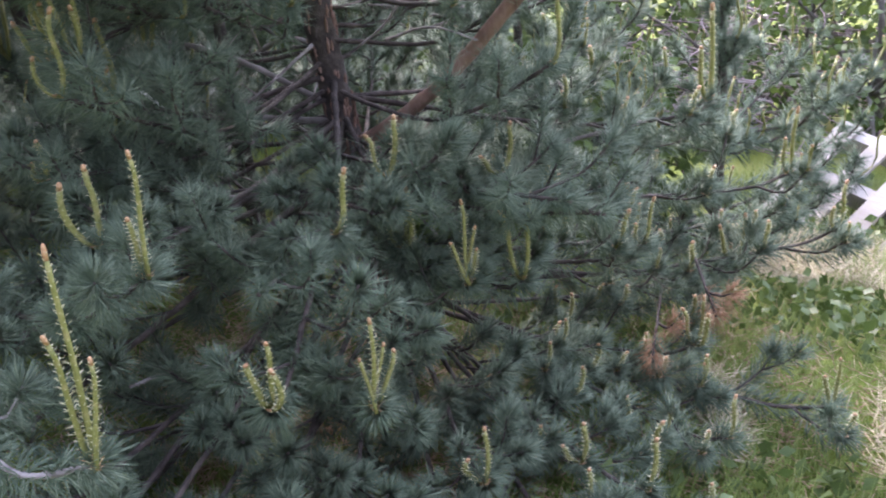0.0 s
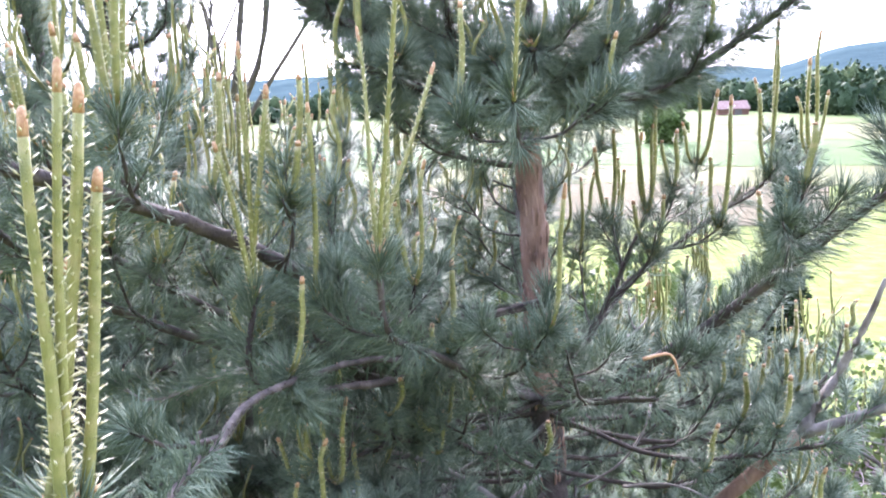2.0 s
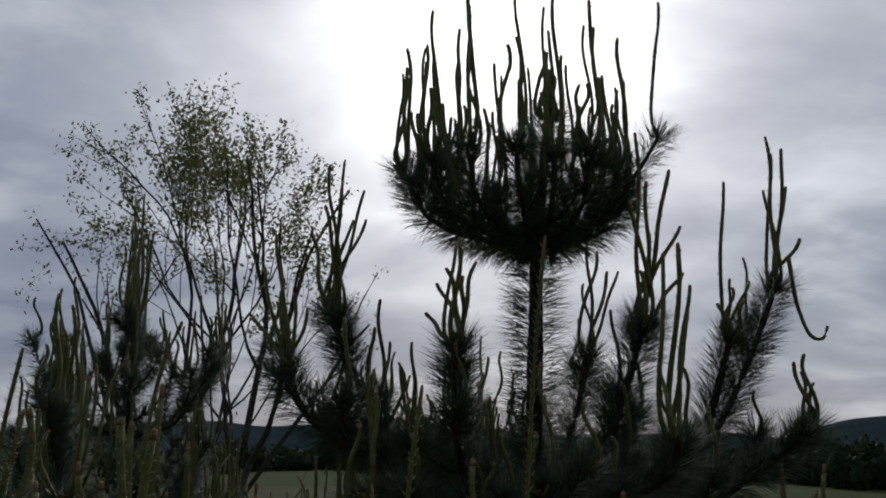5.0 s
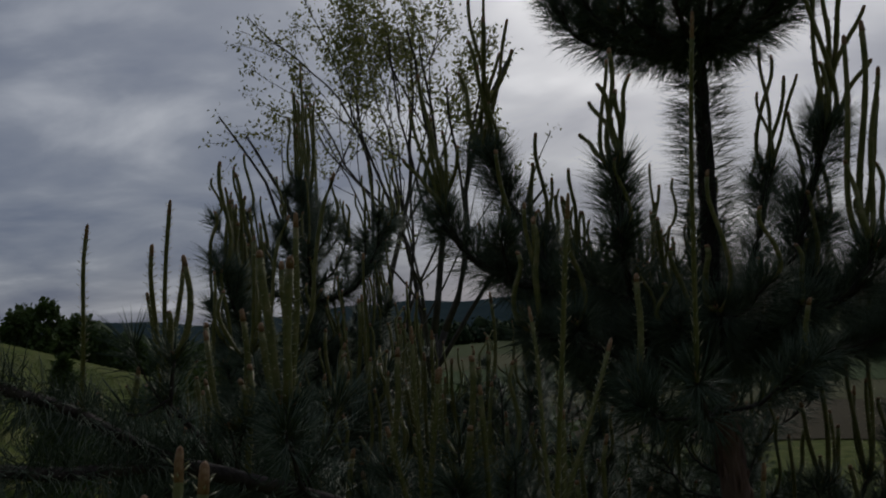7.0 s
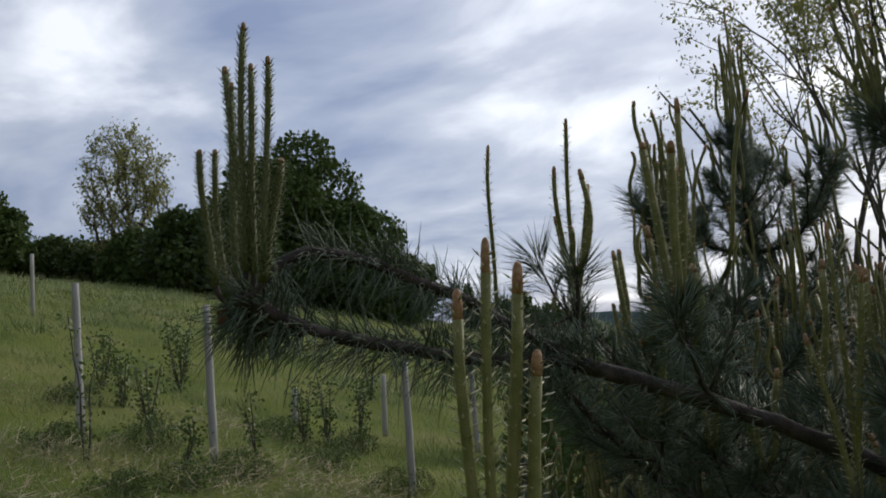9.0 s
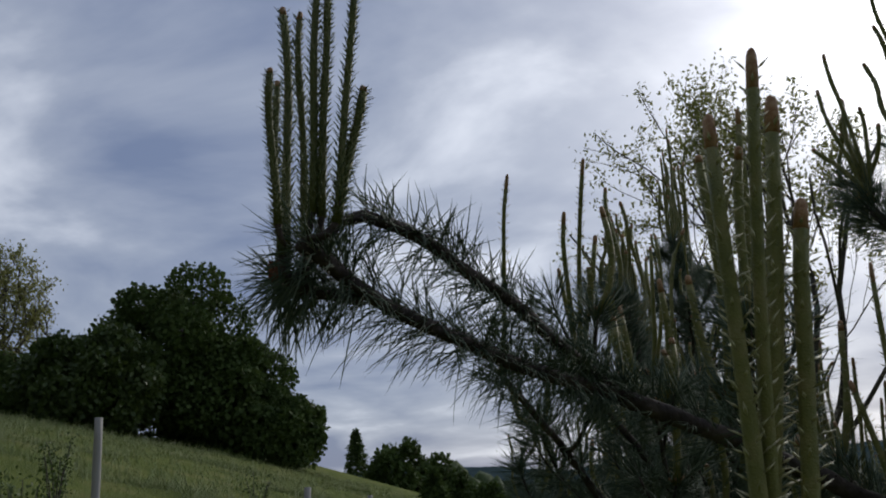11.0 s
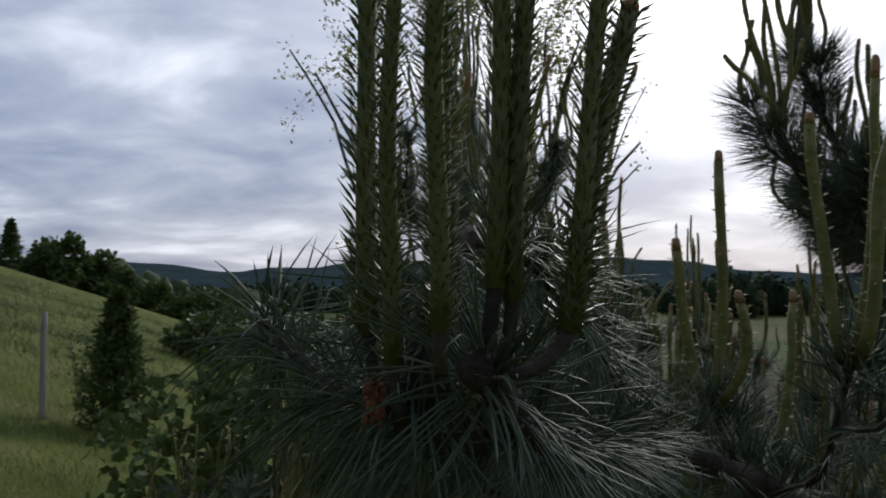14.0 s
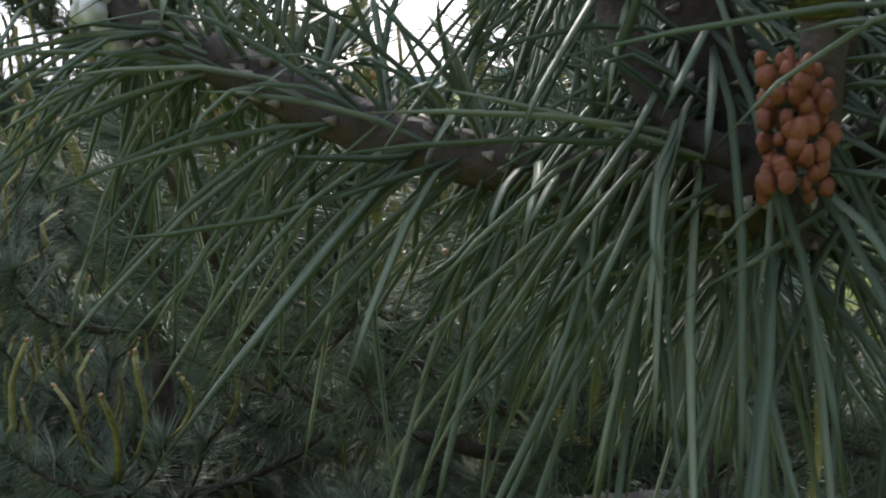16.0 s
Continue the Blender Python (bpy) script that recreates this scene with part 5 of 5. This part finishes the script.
for q, (x, y, h) in enumerate(((-7.91, 6.12, 0.62), (-7.22, 5.01, 0.48), (-6.25, 4.58, 0.62), (-6.22, 6.4, 0.66), (-6.22, 6.81, 0.62), (-5.64, 5.06, 0.56), (-5.39, 4.23, 0.35), (-5.69, 3.7, 0.94),
                              (-6.32, 6.21, 0.55), (-7.8, 5.2, 0.5), (-8.2, 9.2, 0.8), (-6.4, 9.6, 0.8), (-9.0, 7.0, 0.7))):
    sapling(x, y, h, 500 + q, stems=2 if q in (5, 6, 7) else 4)
for q, (x, y) in enumerate(((-5.01, 3.47), (-5.24, 4.5), (-5.54, 5.61), (-6.0, 6.46), (-5.08, 3.93), (-4.91, 5.76), (-6.04, 3.68), (-5.92, 4.31), (-6.59, 6.09), (-7.47, 4.67))):
    full_tree(x, y, 0.2 + 0.03 * (q % 4), 0.45 + 0.06 * (q % 3), 980 + q, "low dark clump of weeds on the slope", LEAF_MID, 2600, 0.03, 0.02, "weed_clump", 7, 0.22)

BLADE = material("grass_blade", [(0.095, 0.155, 0.025), (0.165, 0.225, 0.042), (0.26, 0.28, 0.085)], 1.3, 0.5, 0, island=0.45, translucent=0.3)


def grass(name, n, region, h, seed, label, wide=0.006):
    rng = np.random.default_rng(seed)
    x, y = region(rng, n)
    pile = Pile()
    base = np.stack([x, y, height(x, y) - 0.01], 1)
    way = np.stack([rng.normal(size=n) * 0.35, rng.normal(size=n) * 0.35, np.ones(n)], 1)
    spikes(pile, base, way, h * rng.uniform(0.4, 1.3, n) * (0.6 + 0.6 * np.sin(x * 1.9) ** 2), wide, np.stack([rng.normal(size=n) * 0.3, rng.normal(size=n) * 0.3, np.zeros(n)], 1), 0, 0)
    tagged(part(name, pile, BLADE), label, "grass", kind="stuff")


grass("grass", 30000, lambda r, n: (0.3 + 2.8 * r.random(n), 1.2 + 3.2 * r.random(n)), 0.12, 71, "bright green grass under the pine")
grass("grass", 9000, lambda r, n: (-1.5 + 2.0 * r.random(n), 1.0 + 2.5 * r.random(n)), 0.14, 73, "shaded grass under the pine")


rng = np.random.default_rng(67)
pile = Pile()
n = 7000
x, y = 0.5 + 2.6 * rng.random(n), 0.9 + 3.0 * rng.random(n)
k = (np.sin(x * 5.1 + y * 2.3) + np.sin(y * 6.3 - x) > 0.1)
leaves(pile, np.stack([x, y, height(x, y) + 0.02 + 0.1 * rng.random(n)], 1)[k], rng, 0.05, narrow=0.65)
tagged(part("weeds", pile, LEAF_MID), "low broad-leaved weeds in the grass", "weeds", kind="stuff")


def slope(r, n):
    az, d = np.radians(26 + 40 * r.random(n)), 4.0 + 13 * r.random(n) ** 1.3
    return -np.sin(az) * d, np.cos(az) * d


grass("grass", 32000, slope, 0.16, 72, "meadow grass on the slope")


def crest(r, n):
    az, d = np.radians(24 + 46 * r.random(n)), 14 + 26 * r.random(n)
    k = np.sin(az * 40 + d * 0.9) + np.sin(az * 17 - d * 0.5)
    return -np.sin(az) * (d + k), np.cos(az) * (d + k)


grass("grass", 22000, crest, 0.24, 74, "tufted grass along the crest of the slope", 0.022)

# ---- beyond the pine: brush pile, pallet, bare sapling ----
TWIG = material("purple_grey_twig", [(0.16, 0.115, 0.12), (0.27, 0.2, 0.21), (0.38, 0.31, 0.31)], 15.0, 0.85, 0.4, 80.0, island=0.6)
rng = np.random.default_rng(88)
pile = Pile()
for q in range(560):
    c = np.array([3.1 + rng.normal() * 0.75, 5.9 + rng.normal() * 0.5, 0])
    c[2] = float(height(c[0], c[1])) + 1.0 * rng.random() * math.exp(-((c[0] - 3.1) ** 2 + (c[1] - 5.9) ** 2) * 0.8)
    d = unit(np.array([rng.normal(), rng.normal() * 0.8, rng.normal() * 0.25 + 0.1])) * rng.uniform(0.25, 0.75)
    tube(pile, curve([c - d * 0.5, c + rng.normal(size=3) * 0.04, c + d * 0.5], 0.15), rng.uniform(0.003, 0.009), 4)
tagged(part("brush_pile", pile, TWIG), "heap of purple-grey cut twigs behind the pine", "brush pile", kind="stuff")

WOOD = material("bleached_plank", [(0.24, 0.2, 0.175), (0.32, 0.285, 0.25), (0.41, 0.375, 0.335)], 5.0, 0.8, 0.4, 60.0, stretch=(1, 0.2, 1))
pallet = new("pallet")
px, py = 2.72, 3.5
pallet.matrix_basis = pose(px, py, float(height(px, py)) + 0.06, 8, -12, 28)
tagged(pallet, "bleached wooden pallet lying on the grass", "pallet")
for q in range(6):
    pile = Pile()
    box(pile, (0, -0.5 + q * 0.2, 0.11), (0.8, 0.1, 0.022))
    part("plank", pile, WOOD, pallet, smooth=False)
for q in range(3):
    pile = Pile()
    box(pile, (-0.36 + q * 0.36, 0, 0.05), (0.08, 1.15, 0.09))
    part("runner", pile, WOOD, pallet, smooth=False)

x, y = polar(-29.5, 6.5)
airy_tree(x, y, 3, 1.0, 0.018, 3, 19, 0.03, 0, "bare thin sapling with forking twigs", LEAF_MID, 3, 0.6, 0.3, "bare_sapling")

# dry litter and rusty dead needles under the pine
LITTER = material("dry_litter", [(0.2, 0.12, 0.07), (0.33, 0.22, 0.14), (0.45, 0.35, 0.24)], 10.0, 0.9, 0, island=0.8)
pile = Pile()
n = 16000
x, y = 0.1 + rng.normal(size=n) * 0.75, 2.3 + rng.normal(size=n) * 0.7
spikes(pile, np.stack([x, y, height(x, y) + 0.004 + 0.02 * rng.random(n)], 1), np.stack([rng.normal(size=n), rng.normal(size=n), rng.normal(size=n) * 0.15], 1), 0.075, 0.005, None, 0, 0)
tagged(part("needle_litter", pile, LITTER), "dry brown needles fallen under the pine", "litter", kind="stuff")

# straw-pale dry grass and bare patches beside the pine
pile = Pile()
n = 30000
x, y = 0.9 + 2.2 * rng.random(n), 0.9 + 2.7 * rng.random(n)
k = np.sin(x * 3.1 + 1.0) + np.sin(y * 3.7 + x) + 0.6 * np.sin(9 * x - 7 * y) > 0.25
spikes(pile, np.stack([x, y, height(x, y) + 0.004 + 0.05 * rng.random(n)], 1)[k], np.stack([rng.normal(size=n), rng.normal(size=n), rng.random(n) * 0.7], 1)[k], 0.1, 0.005, None, 0, 0)
STRAW = material("dry_straw", [(0.3, 0.24, 0.14), (0.45, 0.38, 0.25), (0.6, 0.53, 0.38)], 4.0, 0.85, 0, island=0.7, spec=0.1)
for cx, cy in ((-5.63, 3.49), (-5.05, 4.67), (-4.71, 5.26), (-4.88, 5.01), (-4.84, 4.09), (-4.66, 2.81), (-6.6, 5.6), (-7.6, 3.9)):
    m = 260
    x, y = cx + rng.normal(size=m) * 0.3, cy + rng.normal(size=m) * 0.25
    spikes(pile, np.stack([x, y, height(x, y) + 0.03 + 0.09 * rng.random(m)], 1), np.stack([rng.normal(size=m), rng.normal(size=m), rng.random(m) * 0.8], 1), 0.11, 0.006, None, 0, 0)
tagged(part("dry_grass", pile, STRAW), "straw-pale dry grass lying in the meadow", "dry grass", kind="stuff")
